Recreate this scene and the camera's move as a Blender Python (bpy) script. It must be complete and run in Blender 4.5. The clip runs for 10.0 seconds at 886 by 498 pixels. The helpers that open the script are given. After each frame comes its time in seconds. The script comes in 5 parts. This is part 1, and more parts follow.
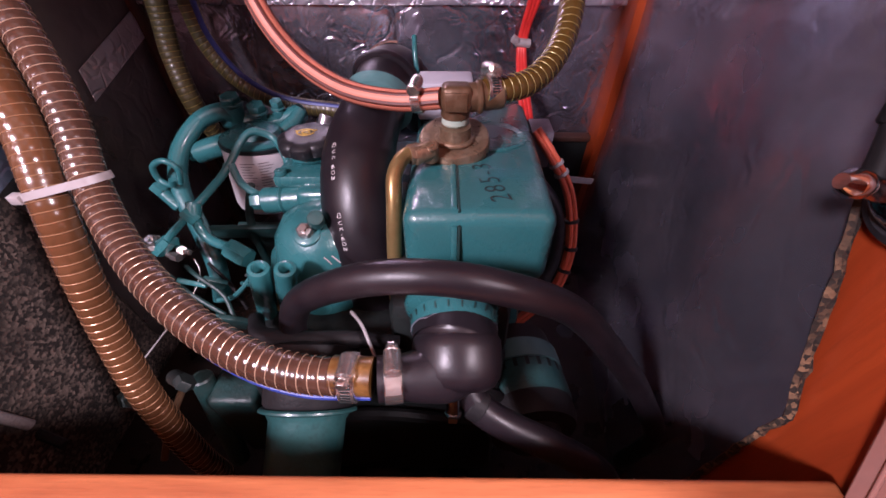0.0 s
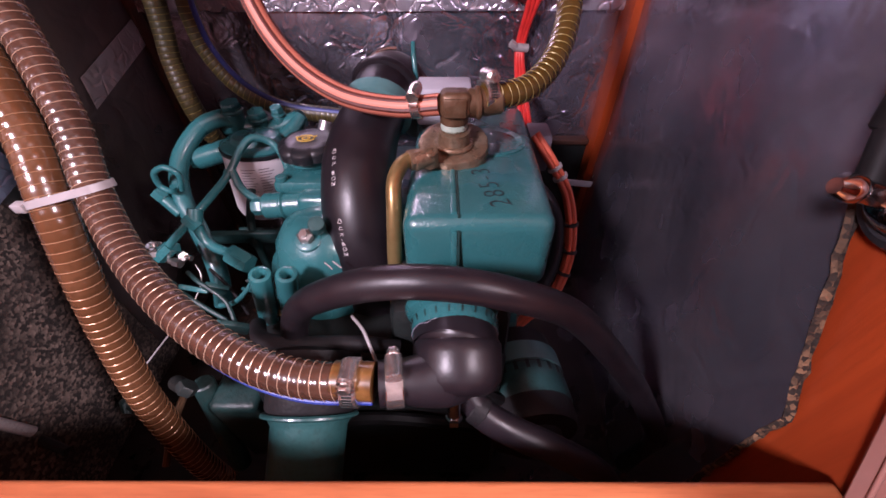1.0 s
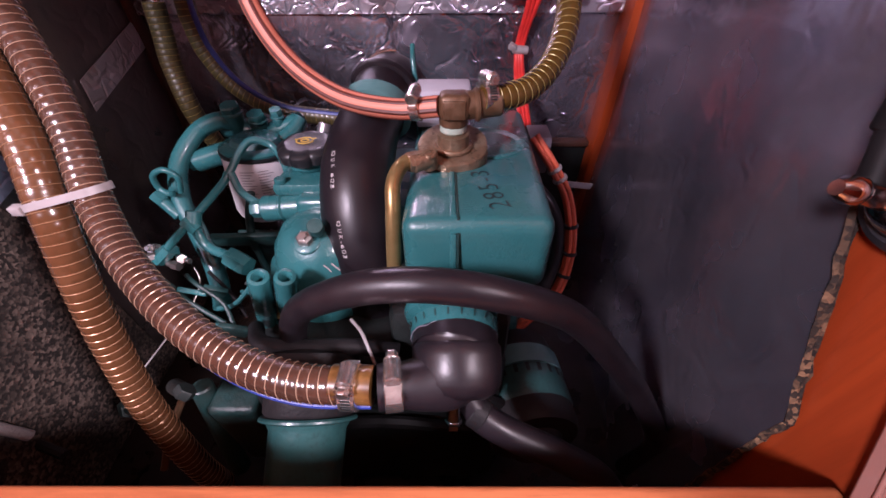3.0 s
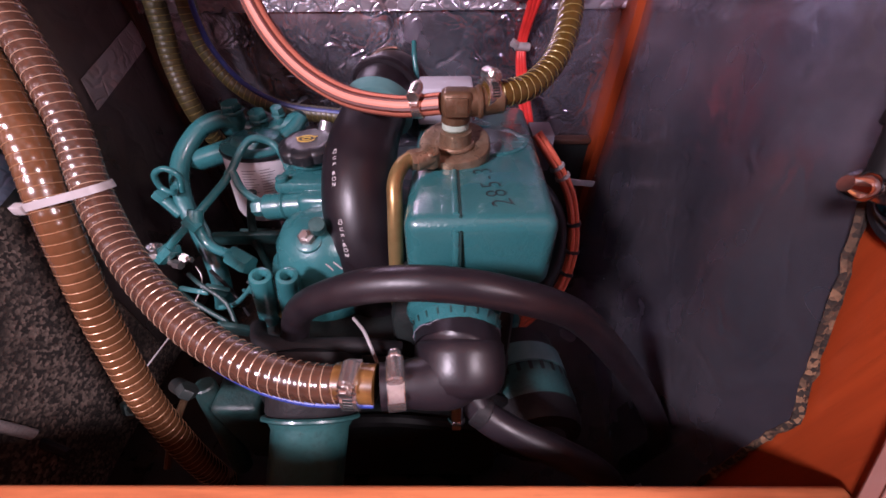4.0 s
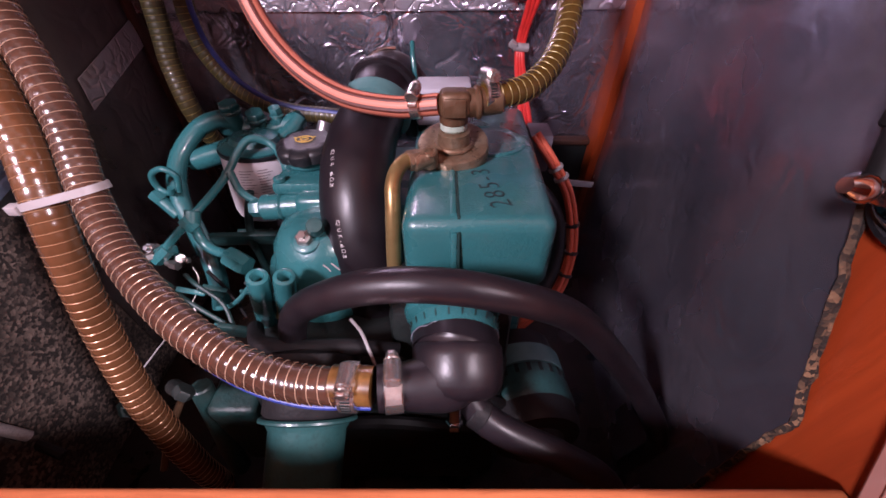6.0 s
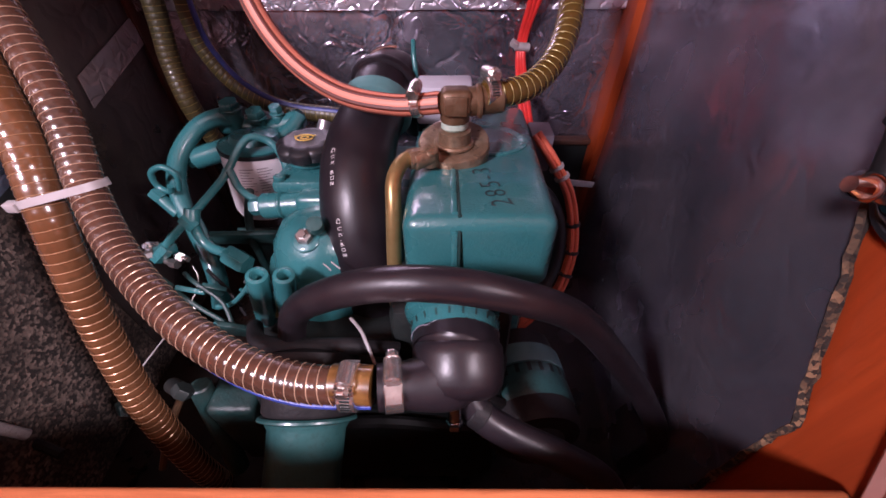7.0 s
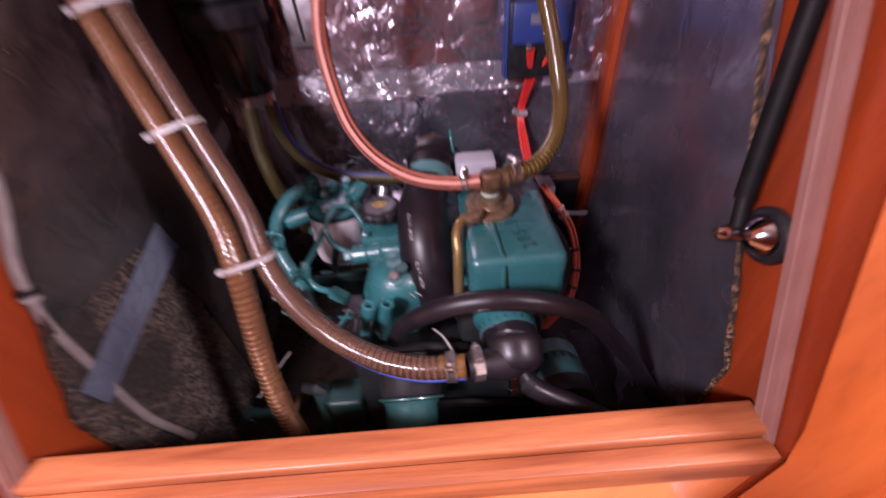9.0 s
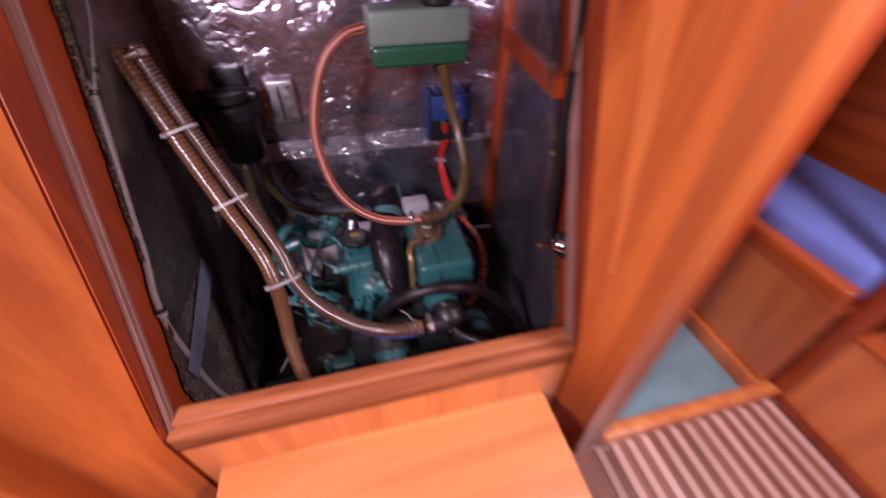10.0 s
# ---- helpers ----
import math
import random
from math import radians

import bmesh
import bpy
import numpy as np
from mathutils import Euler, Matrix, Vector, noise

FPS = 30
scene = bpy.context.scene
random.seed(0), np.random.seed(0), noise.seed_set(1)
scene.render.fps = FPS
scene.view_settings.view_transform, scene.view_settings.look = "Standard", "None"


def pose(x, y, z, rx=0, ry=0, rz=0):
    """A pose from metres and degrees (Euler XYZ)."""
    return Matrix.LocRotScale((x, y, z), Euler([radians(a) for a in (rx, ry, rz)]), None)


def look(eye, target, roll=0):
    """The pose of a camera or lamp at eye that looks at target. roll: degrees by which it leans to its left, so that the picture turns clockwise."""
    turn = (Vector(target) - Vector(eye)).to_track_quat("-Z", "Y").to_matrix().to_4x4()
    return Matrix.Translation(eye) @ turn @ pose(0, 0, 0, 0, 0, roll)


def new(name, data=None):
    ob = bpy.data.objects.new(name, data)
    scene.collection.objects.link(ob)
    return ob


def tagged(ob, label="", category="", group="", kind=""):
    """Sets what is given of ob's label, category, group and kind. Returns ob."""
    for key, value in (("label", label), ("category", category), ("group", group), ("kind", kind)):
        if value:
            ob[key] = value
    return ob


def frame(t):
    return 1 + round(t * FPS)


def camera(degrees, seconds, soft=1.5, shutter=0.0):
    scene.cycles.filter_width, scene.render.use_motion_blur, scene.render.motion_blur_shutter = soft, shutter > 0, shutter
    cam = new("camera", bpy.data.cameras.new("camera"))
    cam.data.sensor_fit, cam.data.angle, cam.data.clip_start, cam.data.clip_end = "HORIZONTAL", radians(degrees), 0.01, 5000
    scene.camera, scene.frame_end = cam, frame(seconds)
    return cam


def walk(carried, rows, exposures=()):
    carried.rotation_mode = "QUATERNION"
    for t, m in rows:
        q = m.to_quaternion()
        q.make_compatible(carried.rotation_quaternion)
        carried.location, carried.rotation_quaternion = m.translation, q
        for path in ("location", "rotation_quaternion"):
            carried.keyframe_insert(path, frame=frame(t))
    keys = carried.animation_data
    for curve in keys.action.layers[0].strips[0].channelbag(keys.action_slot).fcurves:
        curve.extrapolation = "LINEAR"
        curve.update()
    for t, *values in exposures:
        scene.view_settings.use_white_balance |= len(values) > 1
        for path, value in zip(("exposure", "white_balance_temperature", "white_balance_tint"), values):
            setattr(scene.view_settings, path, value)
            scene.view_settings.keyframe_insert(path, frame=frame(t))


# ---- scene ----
cam = camera(98.5, 10.0, 1.6, 0.9)
PATH = [
    (0, (0.0050, 0.0269, 0.6902), (-0.0070, 1.4513, -0.7137), 0.02),
    (0.5, (0.0050, 0.0280, 0.6910), (-0.0030, 1.4546, -0.7107), -0.16),
    (1, (0.0050, 0.0263, 0.6933), (-0.0070, 1.4608, -0.7003), -0.38),
    (1.5, (0.0060, 0.0283, 0.6930), (-0.0080, 1.4682, -0.6950), -0.50),
    (2, (0.0060, 0.0283, 0.6930), (-0.0060, 1.4698, -0.6934), -0.38),
    (2.5, (0.0060, 0.0273, 0.6931), (-0.0050, 1.4692, -0.6928), -0.38),
    (4, (0.0050, 0.0290, 0.6909), (-0.0160, 1.4649, -0.7012), -0.84),
    (4.5, (0.0060, 0.0290, 0.6909), (-0.0170, 1.4594, -0.7068), -0.96),
    (5, (0.0060, 0.0289, 0.6899), (-0.0120, 1.4558, -0.7114), -0.73),
    (5.5, (0.0060, 0.0300, 0.6907), (-0.0100, 1.4649, -0.7024), -0.71),
    (7, (0.0050, 0.0307, 0.6886), (-0.0090, 1.4687, -0.7014), -0.40),
    (7.5, (0.0050, 0.0306, 0.6876), (-0.0140, 1.4610, -0.7101), -0.73),
    (8, (0.0020, 0.0226, 0.6958), (-0.0240, 1.4501, -0.7048), -1.08),
    (8.5, (-0.0200, -0.0284, 0.7353), (-0.0490, 1.4298, -0.6333), -3.29),
    (9, (-0.0600, -0.0863, 0.8262), (-0.0680, 1.4202, -0.4892), -4.95),
    (9.5, (-0.1210, -0.1938, 0.9524), (-0.0070, 1.3865, -0.2682), -4.24),
    (10, (-0.1260, -0.3279, 1.0904), (0.2360, 1.1151, -0.2463), 0.25),
]
EXPOSURES = [(0, 0.2), (8.0, 0.2), (8.5, 0.08), (9.0, 0.0), (9.5, -0.33), (10, -0.62)]
walk(cam, [(t, look(eye, target, roll)) for t, eye, target, roll in PATH], EXPOSURES)

# ---- light ----
world = bpy.data.worlds.new("cabin_gloom")
scene.world = world
world.use_nodes = True
world.node_tree.nodes["Background"].inputs[0].default_value = (0.9, 0.85, 1.0, 1)
world.node_tree.nodes["Background"].inputs[1].default_value = 0.009


def lamp(name, eye, target, size, watts, colour):
    data = bpy.data.lights.new(name, "AREA")
    data.shape, data.size, data.energy, data.color = "DISK", size, watts, colour
    ob = new(name, data)
    ob.matrix_world = look(eye, target)
    return ob


lamp("cabin_wall_light", (-0.70, -0.57, 1.34), (-0.05, 0.32, 0.48), 0.20, 31.5, (1.0, 0.83, 1.02))
# Unseen fill lamp, added at the right to brighten the left panel and foam.
lamp("saloon_fill_light", (0.84, -0.40, 1.28), (-0.35, 0.18, 0.58), 0.20, 26.0, (1.0, 0.83, 0.97))

# ---- materials ----
def material(name, colour, rough=0.5, metal=0.0, spots=None, spot_scale=20.0, spot_amount=0.5, grain=0.0, grain_scale=200.0,
             bump=0.0, bump_scale=80.0, coat=0.0, vary=0.0, stretch=(1, 1, 1), rough_vary=0.0, transmit=0.0):
    """A surface with two scales of colour variation, uneven gloss and fine relief."""
    mat = bpy.data.materials.new(name)
    mat.use_nodes = True
    nodes, links = mat.node_tree.nodes, mat.node_tree.links
    bsdf = nodes["Principled BSDF"]
    bsdf.inputs["Roughness"].default_value, bsdf.inputs["Metallic"].default_value = rough, metal
    bsdf.inputs["Coat Weight"].default_value, bsdf.inputs["Coat Roughness"].default_value = coat, 0.12
    bsdf.inputs["Transmission Weight"].default_value = transmit
    place = nodes.new("ShaderNodeTexCoord")
    scaled = nodes.new("ShaderNodeMapping")
    scaled.inputs["Scale"].default_value = stretch
    links.new(place.outputs["Object"], scaled.inputs["Vector"])

    def noise_at(scale, detail=4.0):
        n = nodes.new("ShaderNodeTexNoise")
        n.inputs["Scale"].default_value, n.inputs["Detail"].default_value = scale, detail
        links.new(scaled.outputs[0], n.inputs["Vector"])
        return n

    def mixed(a, b, fac):
        m = nodes.new("ShaderNodeMix")
        m.data_type = "RGBA"
        for socket, value in ((m.inputs[6], a), (m.inputs[7], b)):
            if isinstance(value, tuple):
                socket.default_value = (*value, 1)
            else:
                links.new(value, socket)
        links.new(fac, m.inputs[0])
        return m.outputs[2]

    def ramp(source, lo, hi, top=1.0):
        r = nodes.new("ShaderNodeMapRange")
        r.inputs[1].default_value, r.inputs[2].default_value, r.inputs[4].default_value = lo, hi, top
        links.new(source, r.inputs[0])
        return r.outputs[0]

    out = tuple(colour)
    if spots:
        out = mixed(out, tuple(spots), ramp(noise_at(spot_scale).outputs[0], 0.45, 0.68, spot_amount))
    if grain:
        dark = tuple(c * (1 - grain) for c in colour)
        out = mixed(out, dark, ramp(noise_at(grain_scale, 2.0).outputs[0], 0.5, 0.75))
    if vary:
        info = nodes.new("ShaderNodeObjectInfo")
        out = mixed(out, tuple(c * (1 - vary) for c in colour), info.outputs["Random"])
    if isinstance(out, tuple):
        bsdf.inputs["Base Color"].default_value = (*out, 1)
    else:
        links.new(out, bsdf.inputs["Base Color"])
    if rough_vary:
        r = nodes.new("ShaderNodeMapRange")
        r.inputs[1].default_value, r.inputs[2].default_value = 0.35, 0.7
        r.inputs[3].default_value, r.inputs[4].default_value = max(rough - rough_vary, 0.03), rough + rough_vary
        links.new(noise_at(spot_scale * 1.7).outputs[0], r.inputs[0])
        links.new(r.outputs[0], bsdf.inputs["Roughness"])
    if bump:
        b = nodes.new("ShaderNodeBump")
        b.inputs["Strength"].default_value, b.inputs["Distance"].default_value = bump, 0.002
        links.new(noise_at(bump_scale, 3.0).outputs[0], b.inputs["Height"])
        links.new(b.outputs[0], bsdf.inputs["Normal"])
    return mat


def foil(name, colour, rough, crease, crease_scale, swell, tint=None, metal=1.0, crinkle=0.0):
    """Aluminium-faced insulation: metal film with soft swellings and sharp creases."""
    mat = bpy.data.materials.new(name)
    mat.use_nodes = True
    nodes, links = mat.node_tree.nodes, mat.node_tree.links
    bsdf = nodes["Principled BSDF"]
    bsdf.inputs["Metallic"].default_value = metal
    place = nodes.new("ShaderNodeTexCoord")
    wide = nodes.new("ShaderNodeTexNoise")
    wide.inputs["Scale"].default_value, wide.inputs["Detail"].default_value = 7.0, 3.0
    sharp = nodes.new("ShaderNodeTexVoronoi")
    sharp.feature = "DISTANCE_TO_EDGE"
    sharp.inputs["Scale"].default_value = crease_scale
    warp = nodes.new("ShaderNodeTexNoise")
    warp.inputs["Scale"].default_value, warp.inputs["Detail"].default_value = 12.0, 2.6
    bent = nodes.new("ShaderNodeVectorMath")
    bent.operation = "MULTIPLY_ADD"
    bent.inputs[1].default_value = (0.16, 0.16, 0.16)
    links.new(place.outputs["Object"], wide.inputs["Vector"])
    links.new(place.outputs["Object"], warp.inputs["Vector"])
    links.new(warp.outputs["Color"], bent.inputs[0])
    links.new(place.outputs["Object"], bent.inputs[2])
    links.new(bent.outputs[0], sharp.inputs["Vector"])
    hue = nodes.new("ShaderNodeMix")
    hue.data_type = "RGBA"
    hue.inputs[6].default_value, hue.inputs[7].default_value = (*colour, 1), (*(tint or colour), 1)
    spread = nodes.new("ShaderNodeMapRange")
    spread.inputs[1].default_value, spread.inputs[2].default_value = 0.35, 0.65
    links.new(wide.outputs[0], spread.inputs[0])
    links.new(spread.outputs[0], hue.inputs[0])
    links.new(hue.outputs[2], bsdf.inputs["Base Color"])
    gloss = nodes.new("ShaderNodeMapRange")
    gloss.inputs[1].default_value, gloss.inputs[2].default_value = 0.3, 0.7
    gloss.inputs[3].default_value, gloss.inputs[4].default_value = rough * 0.75, rough * 1.3
    links.new(warp.outputs[0], gloss.inputs[0])
    links.new(gloss.outputs[0], bsdf.inputs["Roughness"])
    edge = nodes.new("ShaderNodeMapRange")
    edge.inputs[1].default_value, edge.inputs[2].default_value = 0.0, 0.12
    links.new(sharp.outputs["Distance"], edge.inputs[0])
    one = nodes.new("ShaderNodeBump")
    one.inputs["Strength"].default_value, one.inputs["Distance"].default_value = swell, 0.02
    links.new(warp.outputs[0], one.inputs["Height"])
    two = nodes.new("ShaderNodeBump")
    two.inputs["Strength"].default_value, two.inputs["Distance"].default_value = crease, 0.003
    links.new(edge.outputs[0], two.inputs["Height"])
    links.new(one.outputs[0], two.inputs["Normal"])
    last = two
    if crinkle:
        fine = nodes.new("ShaderNodeTexNoise")
        fine.noise_type = "RIDGED_MULTIFRACTAL"
        fine.inputs["Scale"].default_value, fine.inputs["Detail"].default_value = crease_scale * 4.5, 4.0
        links.new(bent.outputs[0], fine.inputs["Vector"])
        where = nodes.new("ShaderNodeMapRange")
        where.inputs[1].default_value, where.inputs[2].default_value, where.inputs[3].default_value = 0.42, 0.60, 0.16
        links.new(wide.outputs[0], where.inputs[0])
        ridge = nodes.new("ShaderNodeMath")
        ridge.operation = "MULTIPLY"
        links.new(fine.outputs[0], ridge.inputs[0])
        links.new(where.outputs[0], ridge.inputs[1])
        last = nodes.new("ShaderNodeBump")
        last.inputs["Strength"].default_value, last.inputs["Distance"].default_value = crinkle, 0.0032
        links.new(ridge.outputs[0], last.inputs["Height"])
        links.new(two.outputs[0], last.inputs["Normal"])
    links.new(last.outputs[0], bsdf.inputs["Normal"])
    return mat


def speckle(name, base, fleck, scale, share, rough=0.9):
    """Recycled rubber foam: dark crumbs with paler ones among them."""
    mat = bpy.data.materials.new(name)
    mat.use_nodes = True
    nodes, links = mat.node_tree.nodes, mat.node_tree.links
    bsdf = nodes["Principled BSDF"]
    place = nodes.new("ShaderNodeTexCoord")
    cells = nodes.new("ShaderNodeTexVoronoi")
    cells.inputs["Scale"].default_value = scale
    stir = nodes.new("ShaderNodeTexNoise")
    stir.inputs["Scale"].default_value, stir.inputs["Detail"].default_value = scale * 0.55, 3.0
    links.new(place.outputs["Object"], stir.inputs["Vector"])
    moved = nodes.new("ShaderNodeVectorMath")
    moved.operation = "MULTIPLY_ADD"
    moved.inputs[1].default_value = (1.6 / scale,) * 3
    links.new(stir.outputs["Color"], moved.inputs[0])
    links.new(place.outputs["Object"], moved.inputs[2])
    links.new(moved.outputs[0], cells.inputs["Vector"])
    pick = nodes.new("ShaderNodeSeparateColor")
    links.new(cells.outputs["Color"], pick.inputs[0])
    ramp = nodes.new("ShaderNodeValToRGB")
    ramp.color_ramp.elements[0].position, ramp.color_ramp.elements[0].color = 1 - share - 0.2, (*base, 1)
    ramp.color_ramp.elements[1].position, ramp.color_ramp.elements[1].color = 1.0, (*fleck, 1)
    links.new(pick.outputs[0], ramp.inputs[0])
    broad = nodes.new("ShaderNodeTexNoise")
    broad.inputs["Scale"].default_value, broad.inputs["Detail"].default_value = 11.0, 4.0
    links.new(place.outputs["Object"], broad.inputs["Vector"])
    reach = nodes.new("ShaderNodeMapRange")
    reach.inputs[1].default_value, reach.inputs[2].default_value, reach.inputs[4].default_value = 0.45, 0.66, 0.85
    links.new(broad.outputs[0], reach.inputs[0])
    grime = nodes.new("ShaderNodeMix")
    grime.data_type = "RGBA"
    grime.inputs[7].default_value = (*base, 1)
    links.new(reach.outputs[0], grime.inputs[0])
    links.new(ramp.outputs[0], grime.inputs[6])
    links.new(grime.outputs[2], bsdf.inputs["Base Color"])
    bsdf.inputs["Roughness"].default_value = rough
    relief = nodes.new("ShaderNodeBump")
    relief.inputs["Strength"].default_value, relief.inputs["Distance"].default_value = 0.5, 0.003
    links.new(cells.outputs["Distance"], relief.inputs["Height"])
    links.new(relief.outputs[0], bsdf.inputs["Normal"])
    return mat


def timber(name, pale, dark, along="Z", rough=0.3, coat=0.5, scale=16.0):
    """Varnished wood with figure running along one axis, fine pores and slow shifts of tone."""
    mat = bpy.data.materials.new(name)
    mat.use_nodes = True
    nodes, links = mat.node_tree.nodes, mat.node_tree.links
    bsdf = nodes["Principled BSDF"]
    bsdf.inputs["Roughness"].default_value = rough
    bsdf.inputs["Coat Weight"].default_value, bsdf.inputs["Coat Roughness"].default_value = coat, 0.2
    place = nodes.new("ShaderNodeTexCoord")
    scaled = nodes.new("ShaderNodeMapping")
    scaled.inputs["Scale"].default_value = {"X": (0.07, 1, 1), "Y": (1, 0.07, 1), "Z": (1, 1, 0.07)}[along]
    links.new(place.outputs["Object"], scaled.inputs["Vector"])
    slow = nodes.new("ShaderNodeTexNoise")
    slow.inputs["Scale"].default_value, slow.inputs["Detail"].default_value, slow.inputs["Distortion"].default_value = scale, 5.0, 0.8
    pores = nodes.new("ShaderNodeTexNoise")
    pores.inputs["Scale"].default_value, pores.inputs["Detail"].default_value = scale * 18, 2.0
    for n in (slow, pores):
        links.new(scaled.outputs[0], n.inputs["Vector"])
    ramp = nodes.new("ShaderNodeValToRGB")
    ramp.color_ramp.elements[0].position, ramp.color_ramp.elements[0].color = 0.40, (*dark, 1)
    ramp.color_ramp.elements[1].position, ramp.color_ramp.elements[1].color = 0.62, (*pale, 1)
    links.new(slow.outputs[0], ramp.inputs[0])
    fine = nodes.new("ShaderNodeMix")
    fine.data_type = "RGBA"
    fine.inputs[7].default_value = (*(c * 0.6 for c in dark), 1)
    reach = nodes.new("ShaderNodeMapRange")
    reach.inputs[1].default_value, reach.inputs[2].default_value, reach.inputs[4].default_value = 0.5, 0.85, 0.34
    links.new(pores.outputs[0], reach.inputs[0])
    links.new(reach.outputs[0], fine.inputs[0])
    links.new(ramp.outputs[0], fine.inputs[6])
    links.new(fine.outputs[2], bsdf.inputs["Base Color"])
    relief = nodes.new("ShaderNodeBump")
    relief.inputs["Strength"].default_value, relief.inputs["Distance"].default_value = 0.12, 0.001
    links.new(pores.outputs[0], relief.inputs["Height"])
    links.new(relief.outputs[0], bsdf.inputs["Normal"])
    return mat


M_TEAL = material("teal_engine_paint", (0.026, 0.126, 0.131), 0.29, spots=(0.018, 0.088, 0.090), spot_scale=12, spot_amount=0.45,
                  grain=0.10, grain_scale=420, bump=0.22, bump_scale=420, coat=0.5, rough_vary=0.08)
M_TEAL_BAND = material("pale_worn_teal_paint", (0.085, 0.19, 0.19), 0.42, spots=(0.05, 0.14, 0.145), spot_scale=40, spot_amount=0.6, bump=0.1, bump_scale=300)
# Two darker teals for low, recessed parts: their shade is put into the colour.
M_TEAL_MID = material("shaded_teal_paint", (0.020, 0.066, 0.064), 0.36, spots=(0.010, 0.05, 0.05), spot_scale=22, spot_amount=0.7, grain=0.35, grain_scale=240, bump=0.2, bump_scale=300, coat=0.2)
M_TEAL_DARK = material("shaded_dirty_teal_paint", (0.011, 0.038, 0.036), 0.45, spots=(0.014, 0.018, 0.015), spot_scale=30, spot_amount=0.8,
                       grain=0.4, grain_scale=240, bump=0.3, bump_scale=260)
M_RUBBER = material("black_rubber", (0.010, 0.0072, 0.0095), 0.41, spots=(0.018, 0.014, 0.017), spot_scale=24, spot_amount=0.4,
                    bump=0.05, bump_scale=420, rough_vary=0.07)
M_RUBBER_DULL = material("dull_black_rubber", (0.009, 0.008, 0.009), 0.55, spots=(0.022, 0.02, 0.02), spot_scale=30, spot_amount=0.5, bump=0.2, bump_scale=300)
M_PLASTIC = material("black_plastic", (0.012, 0.012, 0.014), 0.38, spots=(0.03, 0.028, 0.03), spot_scale=60, bump=0.12, bump_scale=500)
M_HOSE = material("brown_clear_hose", (0.046, 0.022, 0.015), 0.20, spots=(0.075, 0.035, 0.022), spot_scale=14, spot_amount=0.7, grain=0.25,
                  grain_scale=120, coat=0.2, rough_vary=0.09)
M_HOSE_AMBER = material("amber_clear_hose", (0.098, 0.042, 0.019), 0.22, spots=(0.075, 0.030, 0.013), spot_scale=14, spot_amount=0.8, grain=0.25,
                        grain_scale=120, coat=0.35, rough_vary=0.09)
M_AMBER_END = material("dark_amber_hose", (0.085, 0.038, 0.011), 0.3, spots=(0.20, 0.10, 0.03), spot_scale=60, spot_amount=0.7, coat=0.4)
M_OLIVE_DUSTY = material("dusty_olive_hose", (0.060, 0.046, 0.016), 0.42, spots=(0.045, 0.045, 0.020), spot_scale=18, spot_amount=0.7, grain=0.2, grain_scale=160, coat=0.15)
M_OLIVE = material("olive_clear_hose", (0.070, 0.038, 0.008), 0.27, spots=(0.105, 0.058, 0.012), spot_scale=20, spot_amount=0.7, coat=0.7)
M_WIRE = material("spiral_wire", (0.48, 0.32, 0.22), 0.3, 0.4, grain=0.2, grain_scale=90)
M_WIRE_OLIVE = material("olive_spiral_wire", (0.30, 0.24, 0.08), 0.35, 0.3, grain=0.2, grain_scale=90)
M_WIRE_AMBER = material("amber_spiral_wire", (0.40, 0.22, 0.12), 0.3, 0.4, grain=0.3, grain_scale=60)
M_ORANGE = material("orange_hose_rubber", (0.55, 0.18, 0.115), 0.5, spots=(0.45, 0.14, 0.085), spot_scale=22, spot_amount=0.6, bump=0.1, bump_scale=300)
M_ORANGE_DARK = material("dark_red_stripe", (0.095, 0.021, 0.014), 0.5, grain=0.3, grain_scale=100)
M_BRASS = material("tarnished_bronze", (0.22, 0.145, 0.09), 0.42, 0.6, spots=(0.30, 0.24, 0.17), spot_scale=55, spot_amount=0.7, grain=0.3,
                   grain_scale=190, bump=0.3, bump_scale=160, rough_vary=0.15)
M_BROWN = material("brown_cast_fitting", (0.10, 0.052, 0.026), 0.42, 0.4, spots=(0.18, 0.115, 0.07), spot_scale=60, spot_amount=0.7, bump=0.3, bump_scale=260)
M_TUBE = material("yellowed_brass_tube", (0.33, 0.235, 0.10), 0.34, 0.65, spots=(0.20, 0.12, 0.045), spot_scale=40, spot_amount=0.8)
M_STEEL = material("stainless_steel", (0.72, 0.68, 0.66), 0.24, 0.95, spots=(0.42, 0.36, 0.32), spot_scale=120, spot_amount=0.6, bump=0.1, bump_scale=500)
M_STRUT = material("black_strut_paint", (0.003, 0.003, 0.003), 0.6, spots=(0.010, 0.009, 0.010), spot_scale=50, spot_amount=0.5, bump=0.05, bump_scale=400)
M_CHROME = material("chrome", (0.46, 0.45, 0.46), 0.13, 1.0, spots=(0.5, 0.47, 0.46), spot_scale=40, spot_amount=0.3)
M_STEEL_DULL = material("dull_steel", (0.30, 0.28, 0.27), 0.4, 0.9, spots=(0.2, 0.16, 0.13), spot_scale=70, spot_amount=0.7)
M_TIE = material("white_nylon", (0.29, 0.265, 0.265), 0.45, spots=(0.21, 0.185, 0.18), spot_scale=80, spot_amount=0.5)
M_TAPE_GREEN = material("pale_green_thread_tape", (0.30, 0.38, 0.31), 0.5, spots=(0.42, 0.47, 0.40), spot_scale=90)
M_LABEL = material("white_paper_label", (0.66, 0.62, 0.64), 0.45, spots=(0.55, 0.5, 0.5), spot_scale=25, spot_amount=0.5)
M_PRINT = material("grey_print", (0.20, 0.18, 0.19), 0.6)
